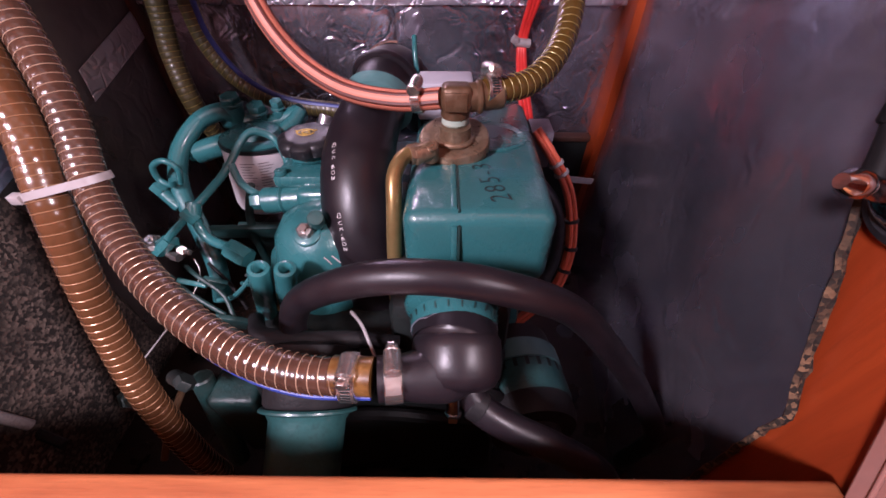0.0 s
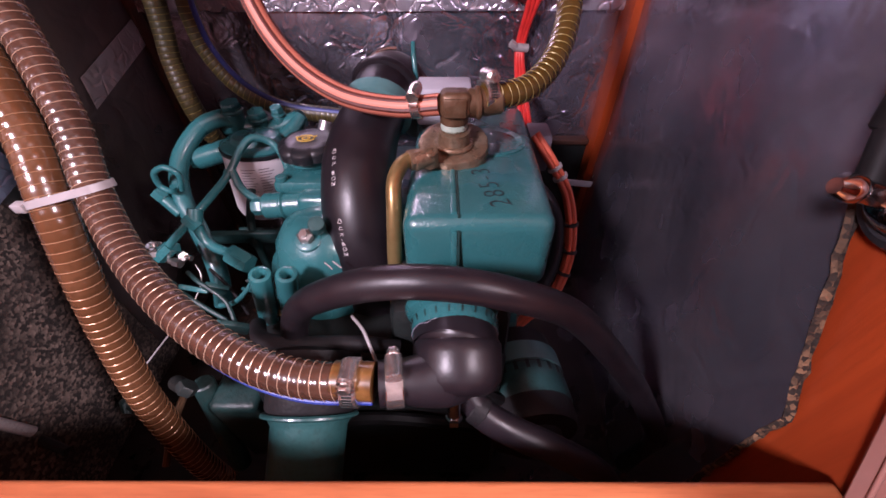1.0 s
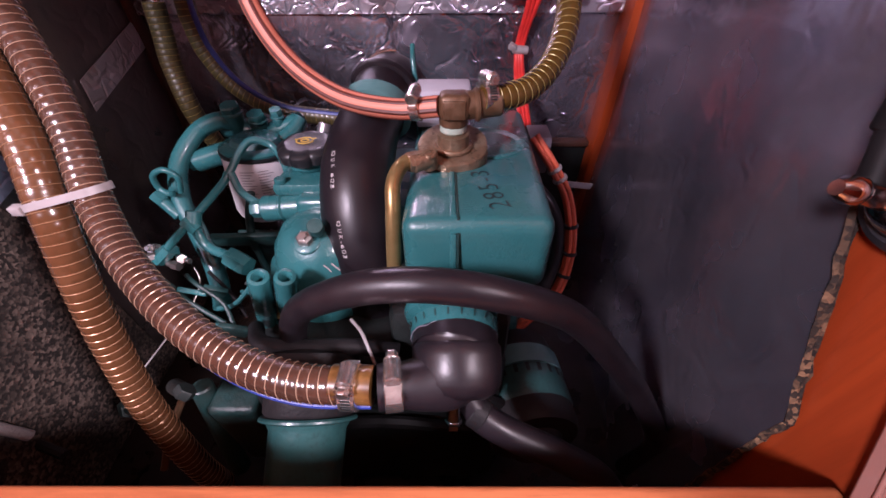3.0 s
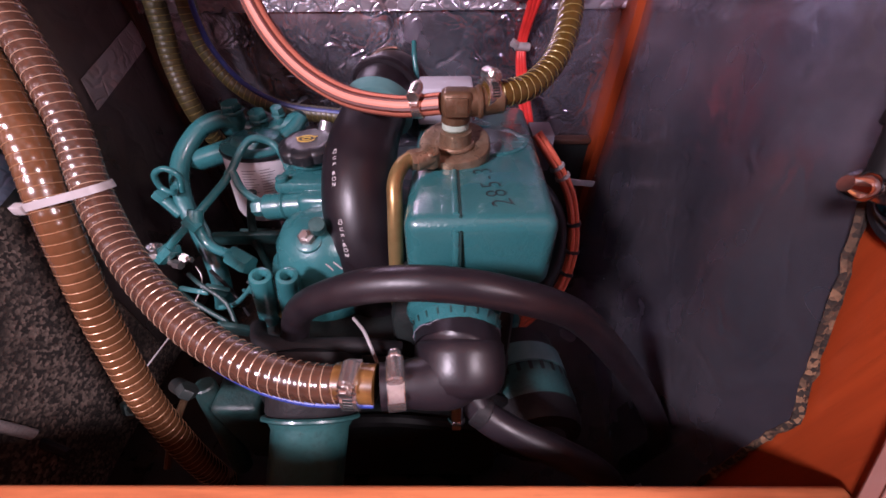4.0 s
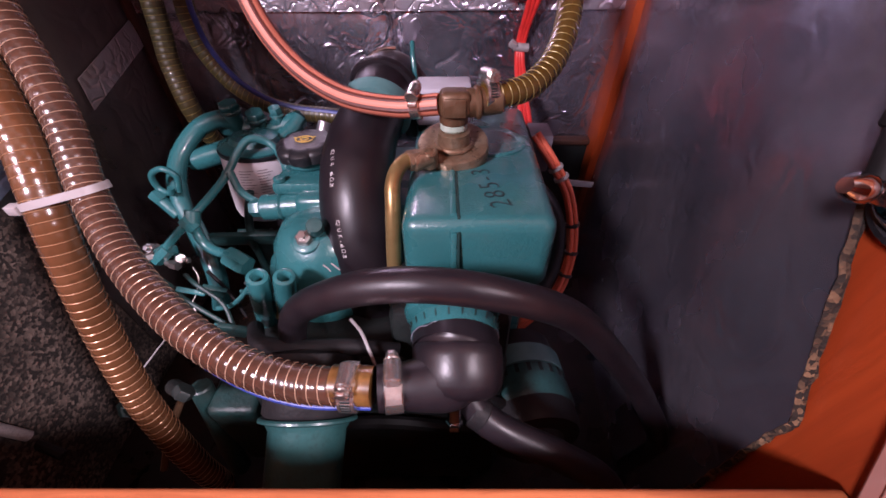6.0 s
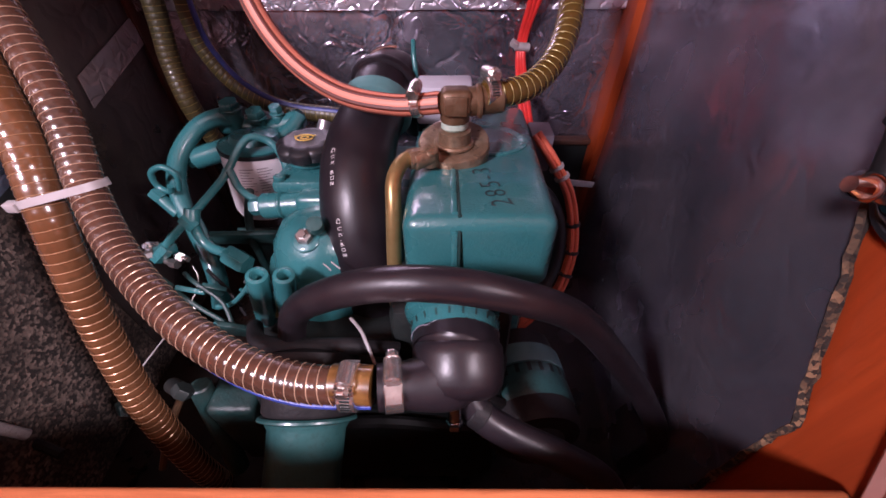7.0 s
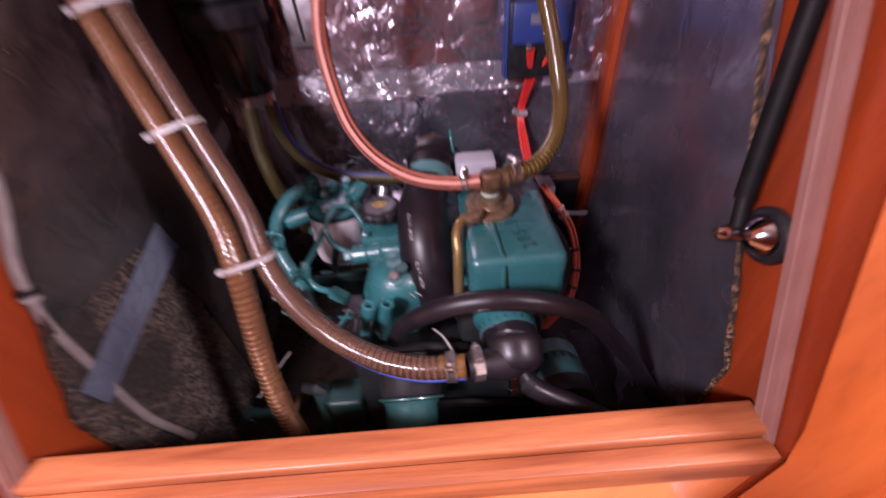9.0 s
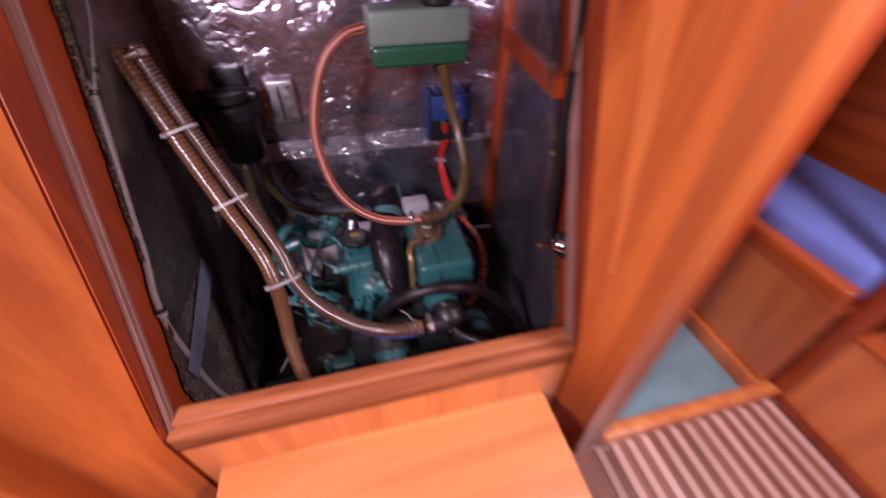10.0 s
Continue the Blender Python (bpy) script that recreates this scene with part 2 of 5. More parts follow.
M_WHITE_INK = material("white_ink", (0.48, 0.46, 0.46), 0.6, grain=0.4, grain_scale=700)
M_PRINT_PALE = material("pale_print", (0.35, 0.30, 0.28), 0.6)
M_INK = material("black_marker", (0.012, 0.02, 0.022), 0.6)
M_YELLOW = material("yellow_symbol_paint", (0.62, 0.40, 0.06), 0.5, grain=0.3, grain_scale=400)
M_BLUE = material("blue_plastic_cover", (0.022, 0.045, 0.19), 0.4, spots=(0.02, 0.04, 0.16), spot_scale=30, spot_amount=0.6)
M_BLUE_HOSE = material("blue_stripe_rubber", (0.022, 0.04, 0.21), 0.45, grain=0.3, grain_scale=120)
M_RED = material("red_wire", (0.62, 0.03, 0.025), 0.4, spots=(0.45, 0.02, 0.02), spot_scale=50)
M_RED_ORANGE = material("orange_wire", (0.52, 0.10, 0.05), 0.42, spots=(0.4, 0.07, 0.04), spot_scale=50)
M_GREY = material("grey_plastic_box", (0.16, 0.15, 0.18), 0.45, spots=(0.12, 0.11, 0.14), spot_scale=40)
M_PALE_GREY = material("pale_grey_plastic", (0.40, 0.39, 0.44), 0.45, spots=(0.33, 0.32, 0.36), spot_scale=30)
M_SILVER = material("aluminium_bracket", (0.50, 0.47, 0.50), 0.38, 0.9, spots=(0.4, 0.36, 0.4), spot_scale=40, rough_vary=0.1)
M_COOLANT = material("green_coolant_tank", (0.014, 0.085, 0.042), 0.35, spots=(0.022, 0.11, 0.055), spot_scale=22, coat=0.4)
M_MILKY = material("milky_tank_plastic", (0.17, 0.23, 0.195), 0.4, spots=(0.13, 0.18, 0.155), spot_scale=18, coat=0.3)
M_STRAINER = material("smoked_plastic_bowl", (0.010, 0.008, 0.008), 0.22, spots=(0.02, 0.015, 0.012), spot_scale=20, coat=0.5)
M_CABLE = material("grey_white_braided_cable", (0.23, 0.20, 0.195), 0.45, spots=(0.15, 0.125, 0.12), spot_scale=60, grain=0.4, grain_scale=480, bump=0.5, bump_scale=480)
M_SEAL = material("grey_rubber_seal", (0.24, 0.115, 0.092), 0.55, spots=(0.29, 0.165, 0.14), spot_scale=30, spot_amount=0.6, coat=0.1, stretch=(1, 1, 0.25))
# Near-black for slots, holes and hidden castings: shade put into the colour.
M_SHADE_BLACK = material("shade_black", (0.009, 0.011, 0.011), 0.5, spots=(0.018, 0.024, 0.022), spot_scale=26, spot_amount=0.6, bump=0.3, bump_scale=200)
M_BILGE = material("oily_bilge", (0.010, 0.007, 0.006), 0.4, spots=(0.03, 0.018, 0.012), spot_scale=12, spot_amount=0.7, bump=0.4, bump_scale=40, rough_vary=0.2)
M_CARPET = material("teal_carpet", (0.21, 0.34, 0.37), 0.95, spots=(0.15, 0.26, 0.29), spot_scale=14, spot_amount=0.7, grain=0.3, grain_scale=420, bump=0.8, bump_scale=420)
M_CUSHION = material("blue_cushion_cloth", (0.15, 0.20, 0.54), 0.9, spots=(0.12, 0.16, 0.46), spot_scale=16, spot_amount=0.6, grain=0.2, grain_scale=600, bump=0.4, bump_scale=500)
M_CEILING = material("white_headlining", (0.70, 0.67, 0.62), 0.7, spots=(0.62, 0.58, 0.53), spot_scale=9, spot_amount=0.5, bump=0.2, bump_scale=160)
M_FOIL_BACK = foil("bright_crinkled_foil", (0.70, 0.63, 0.72), 0.22, 0.3, 13.0, 0.30, (0.44, 0.39, 0.46), 0.93, 1.0)
M_FOIL_LOW = foil("dull_crinkled_foil", (0.66, 0.62, 0.72), 0.23, 0.30, 13.0, 0.22, (0.32, 0.29, 0.35), 0.93, 1.0)
M_FOIL_RIGHT = foil("smooth_dark_foil", (0.44, 0.40, 0.47), 0.235, 0.10, 9.0, 0.14, (0.27, 0.265, 0.335), 0.90, 0.16)
M_FOIL_LEFT = foil("smoky_foil", (0.25, 0.205, 0.195), 0.30, 0.2, 14.0, 0.35, (0.12, 0.095, 0.09), 0.9, 0.3)
M_TAPE_CLEAR = foil("clear_crumpled_tape", (0.68, 0.62, 0.64), 0.32, 0.5, 22.0, 0.35, (0.38, 0.33, 0.34), 0.85, 0.8)
M_TAPE = foil("foil_tape", (0.66, 0.63, 0.70), 0.28, 0.5, 34.0, 0.35, (0.52, 0.49, 0.56), 0.8, 0.7)
M_TAPE_BLUE = foil("bluish_foil_tape", (0.30, 0.34, 0.44), 0.32, 0.4, 30.0, 0.3, (0.17, 0.19, 0.26), 0.55)
M_FOAM = speckle("crumb_foam", (0.016, 0.011, 0.009), (0.17, 0.122, 0.098), 250.0, 0.46)
M_FOAM_EDGE = speckle("crumb_foam_edge", (0.016, 0.010, 0.006), (0.22, 0.125, 0.065), 260.0, 0.28)
M_WOOD = timber("red_mahogany_varnish", (0.42, 0.070, 0.016), (0.31, 0.046, 0.010))
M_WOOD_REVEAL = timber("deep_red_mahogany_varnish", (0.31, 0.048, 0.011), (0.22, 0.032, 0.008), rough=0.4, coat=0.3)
M_WOOD_CHEEK = timber("orange_mahogany_varnish", (0.57, 0.145, 0.028), (0.33, 0.062, 0.010), rough=0.45, coat=0.12, scale=8.0)
M_WOOD_STRIPE = timber("pale_stripe_wood", (0.68, 0.20, 0.048), (0.54, 0.14, 0.03), rough=0.45, coat=0.12, scale=8.0)
M_WOOD_PALE = timber("pale_mahogany_varnish", (0.80, 0.28, 0.085), (0.64, 0.19, 0.055))
M_WOOD_POST = timber("mid_mahogany_varnish", (0.60, 0.18, 0.05), (0.45, 0.115, 0.03))
M_WOOD_SILL = timber("orange_sill_varnish", (0.43, 0.140, 0.052), (0.22, 0.055, 0.018), "X", 0.5, 0.08, 34)
M_WOOD_STEP = timber("pale_step_varnish", (0.74, 0.32, 0.11), (0.58, 0.21, 0.065), "X", 0.5, 0.08, 12)
M_WOOD_DARK = timber("dark_mahogany_varnish", (0.30, 0.055, 0.016), (0.19, 0.032, 0.010))
M_WOOD_Y = timber("mahogany_along_boat", (0.46, 0.10, 0.024), (0.32, 0.06, 0.014), "Y")
M_WOOD_BLACK = timber("dark_bare_wood", (0.09, 0.028, 0.012), (0.04, 0.014, 0.008), rough=0.6, coat=0.0)
M_SOLE_DARK = timber("sole_teak", (0.32, 0.14, 0.10), (0.22, 0.09, 0.062), "Y", 0.35, 0.4)
M_SOLE_PALE = timber("sole_holly", (0.70, 0.46, 0.39), (0.56, 0.35, 0.29), "Y", 0.35, 0.4)


for black, gloss in ((M_RUBBER, 0.42), (M_RUBBER_DULL, 0.25), (M_STRUT, 0.18), (M_SHADE_BLACK, 0.3), (M_PLASTIC, 0.35), (M_BILGE, 0.3)):
    black.node_tree.nodes["Principled BSDF"].inputs["Specular IOR Level"].default_value = gloss


# ---- builders ----
def thing(name, at, label, category, group="", kind=""):
    ob = new(name)
    ob.empty_display_size = 0.05
    ob.matrix_basis = Matrix.Translation(at)
    return tagged(ob, label, category, group, kind)


def solid(name, bm, mat, smooth=True):
    mesh = bpy.data.meshes.new(name)
    bmesh.ops.recalc_face_normals(bm, faces=bm.faces[:])
    bm.to_mesh(mesh)
    bm.free()
    mesh.materials.append(mat)
    if smooth:
        mesh.shade_smooth()
        mesh.set_sharp_from_angle(angle=radians(38))
    return new(name, mesh)


def part(name, bm, mat, parent, label="", smooth=True):
    ob = solid(name, bm, mat, smooth)
    ob.parent = parent
    ob.matrix_parent_inverse = parent.matrix_basis.inverted()
    return tagged(ob, label)


def whole(name, bm, mat, label, category, group="", kind="", smooth=True):
    return tagged(solid(name, bm, mat, smooth), label, category, group, kind)


def merge(*parts):
    out = parts[0]
    for b in parts[1:]:
        mesh = bpy.data.meshes.new("joining")
        b.to_mesh(mesh)
        b.free()
        out.from_mesh(mesh)
        bpy.data.meshes.remove(mesh)
    return out


def box(x0, x1, y0, y1, z0, z1, bevel=0.0, seg=2):
    bm = bmesh.new()
    bmesh.ops.create_cube(bm, size=1.0)
    for v in bm.verts:
        v.co = Vector(((x0 + x1) / 2 + v.co.x * (x1 - x0), (y0 + y1) / 2 + v.co.y * (y1 - y0), (z0 + z1) / 2 + v.co.z * (z1 - z0)))
    if bevel:
        bmesh.ops.bevel(bm, geom=bm.edges[:], offset=bevel, segments=seg, affect="EDGES", profile=0.5)
    return bm


def frame_along(axis):
    axis = Vector(axis).normalized()
    side = axis.cross(Vector((0, 0, 1)) if abs(axis.z) < 0.9 else Vector((0, 1, 0))).normalized()
    return axis, side, axis.cross(side)


def lathe(base, axis, profile, seg=28, lobes=0, depth=0.0):
    """A turned shape: (radius, height) pairs along an axis from base; lobes ripple the rim."""
    axis, a, b = frame_along(axis)
    base = Vector(base)
    bm = bmesh.new()
    rings = []
    for r, h in profile:
        ring = []
        for i in range(seg):
            t = 2 * math.pi * i / seg
            rr = r * (1 + depth * (2 * abs(math.cos(lobes * t / 2)) ** 0.7 - 1)) if lobes else r
            ring.append(bm.verts.new(base + axis * h + (a * math.cos(t) + b * math.sin(t)) * rr))
        rings.append(ring)
    for r0, r1 in zip(rings, rings[1:]):
        for i in range(seg):
            bm.faces.new((r0[i], r0[(i + 1) % seg], r1[(i + 1) % seg], r1[i]))
    bm.faces.new(rings[0])
    bm.faces.new(rings[-1])
    return bm


def rod(p, q, r, seg=16, bevel=0.15):
    p, q = Vector(p), Vector(q)
    n, e = (q - p).length, r * bevel
    return lathe(p, q - p, [(r - e, 0), (r, e), (r, n - e), (r - e, n)], seg)


def hexnut(p, q, r):
    p, q = Vector(p), Vector(q)
    n = (q - p).length
    return lathe(p, q - p, [(r * 0.92, 0), (r, n * 0.15), (r, n * 0.85), (r * 0.9, n)], 6)


def spline(points, n=10):
    """A smooth line through the points."""
    p = [Vector(q) for q in points]
    p = [p[0] * 2 - p[1]] + p + [p[-1] * 2 - p[-2]]
    out = []
    for i in range(1, len(p) - 2):
        a, b, c, d = p[i - 1:i + 3]
        for k in range(n):
            t = k / n
            out.append(0.5 * (2 * b + (c - a) * t + (2 * a - 5 * b + 4 * c - d) * t * t + (3 * b - a - 3 * c + d) * t ** 3))
    return out + [p[-2]]


def carried_frames(line):
    """Directions and steady side vectors along a line."""
    way = [(line[min(i + 1, len(line) - 1)] - line[max(i - 1, 0)]).normalized() for i in range(len(line))]
    side = frame_along(way[0])[1]
    out = []
    for w in way:
        side = (side - w * side.dot(w)).normalized()
        out.append((w, side, w.cross(side)))
    return out


def tube(points, r, seg=16, n=10, offset=None):
    """A hose or pipe; r is one radius or a function of the share of its length; offset shifts it sideways as (angle, distance)."""
    line = spline(points, n)
    frames = carried_frames(line)
    bm, rings = bmesh.new(), []
    for i, (p, (w, a, b)) in enumerate(zip(line, frames)):
        rr = r(i / (len(line) - 1)) if callable(r) else r
        if offset:
            p = p + (a * math.cos(offset[0]) + b * math.sin(offset[0])) * offset[1]
        rings.append([bm.verts.new(p + (a * math.cos(2 * math.pi * k / seg) + b * math.sin(2 * math.pi * k / seg)) * rr) for k in range(seg)])
    for r0, r1 in zip(rings, rings[1:]):
        for k in range(seg):
            bm.faces.new((r0[k], r0[(k + 1) % seg], r1[(k + 1) % seg], r1[k]))
    bm.faces.new(rings[0])
    bm.faces.new(rings[-1])
    return bm


def coil(points, radius, pitch, thick, per=20):
    """The reinforcing wire of a hose, wound round its line."""
    line = spline(points, 24)
    frames = carried_frames(line)
    length = [0.0]
    for p, q in zip(line, line[1:]):
        length.append(length[-1] + (q - p).length)
    steps = int(length[-1] / pitch * per)
    path, i = [], 0
    for s in range(steps + 1):
        d = length[-1] * s / steps
        while i < len(line) - 2 and length[i + 1] < d:
            i += 1
        f = (d - length[i]) / max(length[i + 1] - length[i], 1e-9)
        p = line[i].lerp(line[i + 1], f)
        w, a, b = frames[i]
        t = 2 * math.pi * s / per
        path.append((p + (a * math.cos(t) + b * math.sin(t)) * radius, (a * math.cos(t) + b * math.sin(t)), w))
    verts, faces = [], []
    for p, out, w in path:
        verts += [p + w * thick, p + out * thick * 0.8, p - w * thick, p - out * thick]
    for s in range(len(path) - 1):
        for k in range(4):
            faces.append((4 * s + k, 4 * s + (k + 1) % 4, 4 * s + 4 + (k + 1) % 4, 4 * s + 4 + k))
    mesh = bpy.data.meshes.new("coil")
    mesh.from_pydata(verts, [], faces)
    bm = bmesh.new()
    bm.from_mesh(mesh)
    bpy.data.meshes.remove(mesh)
    return bm


def slab(corners, way):
    """A flat board from its outline, with thickness along a vector."""
    bm = bmesh.new()
    a = [bm.verts.new(Vector(c)) for c in corners]
    b = [bm.verts.new(Vector(c) + Vector(way)) for c in corners]
    bm.faces.new(a)
    bm.faces.new(b[::-1])
    for i in range(len(a)):
        j = (i + 1) % len(a)
        bm.faces.new((a[i], b[i], b[j], a[j]))
    return bm


def bent(bm, m):
    bm.transform(m)
    return bm


def lettering(text, size, m, thick=0.0003, slim=0.0, spread=1.25):
    """Words as a flat mesh: they lie in the plane of m, reading along its x."""
    curve = bpy.data.curves.new("words", "FONT")
    curve.space_character, curve.offset = spread, slim
    curve.body, curve.size, curve.extrude, curve.align_x, curve.align_y = text, size, thick, "CENTER", "CENTER"
    ob = bpy.data.objects.new("words", curve)
    mesh = bpy.data.meshes.new_from_object(ob)
    bm = bmesh.new()
    bm.from_mesh(mesh)
    bpy.data.objects.remove(ob)
    bpy.data.curves.remove(curve)
    bpy.data.meshes.remove(mesh)
    bm.transform(m)
    return bm


def clamp(parent, at, way, r, width, screw, mat=None, label="stainless worm-drive hose clamp"):
    """A worm-drive clamp: band, slots, screw housing and hex screw."""
    mat = mat or M_STEEL
    w, a, b = frame_along(way)
    at = Vector(at)
    h = width / 2
    band = part("hose_clamp", lathe(at - w * h, w, [(r, 0), (r + 0.0014, 0.0006), (r + 0.0014, width - 0.0006), (r, width)], 32), mat, parent, label)
    s = Vector(screw)
    s = (s - w * s.dot(w)).normalized()
    u = w.cross(s)
    c = at + s * (r + 0.004)
    part("screw_housing", merge(rod(c - u * 0.009, c + u * 0.009, 0.0064, 16), bent(box(-h * 0.95, h * 0.95, -0.0055, 0.0055, -0.0048, -0.001, 0.0008), Matrix.Translation(c) @ Matrix((w, u, s)).transposed().to_4x4())), mat, band)
    screw_ob = merge(rod(c + u * 0.0088, c + u * 0.0102, 0.0062, 14), hexnut(c + u * 0.0102, c + u * 0.0155, 0.0046))
    tail, rows = bmesh.new(), []
    for k in range(7):
        t = -0.25 - k * 0.13
        d = s * math.cos(t) + u * math.sin(t)
        lift = r + 0.0018 + 0.0009 * max(0, k - 3)
        rows.append([tail.verts.new(at + d * (lift + e) + w * h * 0.8 * side) for side, e in ((-1, 0), (1, 0), (1, 0.0007), (-1, 0.0007))])
    for r0, r1 in zip(rows, rows[1:]):
        for k in range(4):
            tail.faces.new((r0[k], r0[(k + 1) % 4], r1[(k + 1) % 4], r1[k]))
    tail.faces.new(rows[0])
    tail.faces.new(rows[-1])
    part("band_tail", tail, mat, band)
    part("clamp_screw", screw_ob, mat, band)
    slots = bmesh.new()
    for k in range(7):
        t = 0.55 + k * 0.16
        d = s * math.cos(t) + u * math.sin(t)
        e = w.cross(d)
        p = at + d * (r + 0.0013)
        m = Matrix.Translation(p) @ Matrix((w, e, d)).transposed().to_4x4()
        slots = merge(slots, bent(box(-h * 0.55, h * 0.55, -0.0007, 0.0007, -0.0004, 0.0005), m))
    part("clamp_slots", slots, M_SHADE_BLACK, band, smooth=False)
    return band


# The engine sits nose up on its bearers: its own level frame, tipped eight degrees.
TIP = Matrix.Translation((0, 0, 0.70)) @ pose(0, 0, 0, -8) @ Matrix.Translation((0, 0, -1.0))


def g(x, y, z):
    return TIP @ Vector((x, y, z))


def gs(points):
    return [g(*p) for p in points]


def tipped(bm):
    bm.transform(TIP)
    return bm


# ---- compartment ----
SLOPE = math.tan(radians(23.5))      # the hatch frame leans back
def front(z):
    return 0.040 + max(0.0, z - 0.42) * 0.385


TOP = 1.16
whole("bilge_floor", box(-0.56, 0.36, 0.06, 0.84, 0.0, 0.04), M_BILGE, "dark oily bilge under the engine", "floor", kind="structure")
whole("wall_back", box(-0.60, 0.36, 0.785, 0.82, 0.0, TOP), M_WOOD_DARK, "plywood bulkhead behind the foil insulation", "wall", kind="structure")


def sheet(u0, u1, v0, v1, at, du, dv, depth, waves, seed, n=46):
    """An insulation panel with a softly uneven face; at + u*du + v*dv, swelling along depth."""
    du, dv, depth, at = Vector(du), Vector(dv), Vector(depth), Vector(at)
    bm = bmesh.new()
    grid = []
    for i in range(n + 1):
        row = []
        for j in range(n + 1):
            u, v = u0 + (u1 - u0) * i / n, v0 + (v1 - v0) * j / n
            e = min(i, n - i, j, n - j) > 0
            h = noise.fractal(Vector((u * 6 + seed, v * 6, seed)), 1.0, 2.0, 3) * waves if e else 0
            row.append(bm.verts.new(at + du * u + dv * v + depth * (1 + h)))
        grid.append(row)
    for i in range(n):
        for j in range(n):
            bm.faces.new((grid[i][j], grid[i + 1][j], grid[i + 1][j + 1], grid[i][j + 1]))
    return bm


back_low = sheet(-0.525, 0.327, 0.05, 0.545, (0, 0.785, 0), (1, 0, 0), (0, 0, 1), (0, -0.02, 0), 0.25, 3.1)
whole("insulation_back_lower", back_low, M_FOIL_LOW, "dull crinkled foil insulation on the bulkhead", "insulation", kind="structure")
back_up = sheet(-0.525, 0.327, 0.545, TOP, (0, 0.785, 0), (1, 0, 0), (0, 0, 1), (0, -0.024, 0), 0.35, 8.4)
whole("insulation_back_upper", back_up, M_FOIL_BACK, "bright crinkled foil insulation on the bulkhead", "insulation", kind="structure")
tape = sheet(-0.52, 0.321, 0.535, 0.592, (0, 0.785, 0), (1, 0, 0), (0, 0, 1), (0, -0.0285, 0), 0.08, 5.2, 30)
whole("seam_tape", tape, M_TAPE, "shiny foil tape along the insulation seam", "tape", kind="structure")

def side_wall(name, x, spread, thick, label):
    """A side of the engine space whose front edge follows the leaning hatch frame."""
    bm, rows = bmesh.new(), []
    for z in (0.0, 0.42, 0.80, TOP):
        y = front(z) + 0.005
        rows.append([bm.verts.new((a + b, c, z)) for a, b, c in ((x + spread * (y - 0.03), 0, y), (x + spread * 0.81, 0, 0.84), (x + spread * 0.81, thick, 0.84), (x + spread * (y - 0.03), thick, y))])
    for r0, r1 in zip(rows, rows[1:]):
        for k in range(4):
            bm.faces.new((r0[k], r0[(k + 1) % 4], r1[(k + 1) % 4], r1[k]))
    bm.faces.new(rows[0])
    bm.faces.new(rows[-1])
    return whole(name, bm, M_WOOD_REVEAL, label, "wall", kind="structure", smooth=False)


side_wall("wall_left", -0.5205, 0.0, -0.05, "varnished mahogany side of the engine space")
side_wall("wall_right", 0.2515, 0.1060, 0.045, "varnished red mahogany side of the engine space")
whole("ceiling_engine_space", box(-0.60, 0.36, 0.30, 0.84, TOP, TOP + 0.03), M_WOOD_DARK, "underside of the cockpit sole", "ceiling", kind="structure")


def edge_at(z, ragged=0.0):
    y = 0.144 + max(0.0, z - 0.405) * 0.50
    return y + (noise.noise(Vector((z * 60, 2.0, ragged))) * 0.002 + noise.noise(Vector((z * 190, 5.0, ragged))) * 0.0013 if ragged else 0)


def lining(name, x_front, x_back, inward, mats, label, seed):
    """A foam panel with foil face on a side wall: its front edge follows the leaning hatch frame, roughly cut."""
    bm = bmesh.new()
    n, m = 120, 30
    grid = []
    for i in range(n + 1):
        z = 0.042 + (TOP - 0.042) * i / n
        y0 = edge_at(z, seed)
        row = []
        for j in range(m + 1):
            f = (j / m) ** 1.3
            y = y0 + (0.765 - y0) * f
            x = x_front + (x_back - x_front) * (y - 0.15) / 0.615
            h = noise.fractal(Vector((y * 5 + seed, z * 5, seed)), 1.0, 2.0, 2) * 0.004 * min(1, j / 3)
            row.append(bm.verts.new((x + inward * h, y, z)))
        grid.append(row)
    for i in range(n):
        for j in range(m):
            bm.faces.new((grid[i][j], grid[i + 1][j], grid[i + 1][j + 1], grid[i][j + 1]))
    face = whole(name, bm, mats[0], label, "insulation", kind="structure")
    rim = bmesh.new()
    lines = []
    for i in range(n + 1):
        z = 0.042 + (TOP - 0.042) * i / n
        line = []
        for k in range(4):
            d = k / 3 * 0.0075
            y = edge_at(z, seed) - (0.0 if k == 0 else 0.002 + 0.004 * noise.noise(Vector((z * 150, k * 9.0, seed + 3))))
            line.append(rim.verts.new((x_front - inward * d, y, z)))
        lines.append(line)
    for i in range(n):
        for k in range(3):
            rim.faces.new((lines[i][k], lines[i + 1][k], lines[i + 1][k + 1], lines[i][k + 1]))
    part("cut_edge", rim, mats[1], face, "crumbly speckled foam edge")
    return face


lining("insulation_right", 0.2545, 0.318, -1, (M_FOIL_RIGHT, M_FOAM_EDGE), "dark blue-grey foil-faced foam on the side wall", 1.7)
lining("insulation_left", -0.508, -0.516, 1, (M_FOAM, M_FOAM_EDGE), "bare black crumb foam with pale flecks", 4.3)
left_foil = slab([(-0.509, 0.19, 0.50), (-0.509, 0.36, 0.49), (-0.509, 0.395, 0.36), (-0.509, 0.40, 0.10), (-0.5165, 0.745, 0.10), (-0.5165, 0.755, TOP - 0.01), (-0.509, 0.535, TOP - 0.01), (-0.509, 0.30, 0.70)], (0.0035, 0, 0))
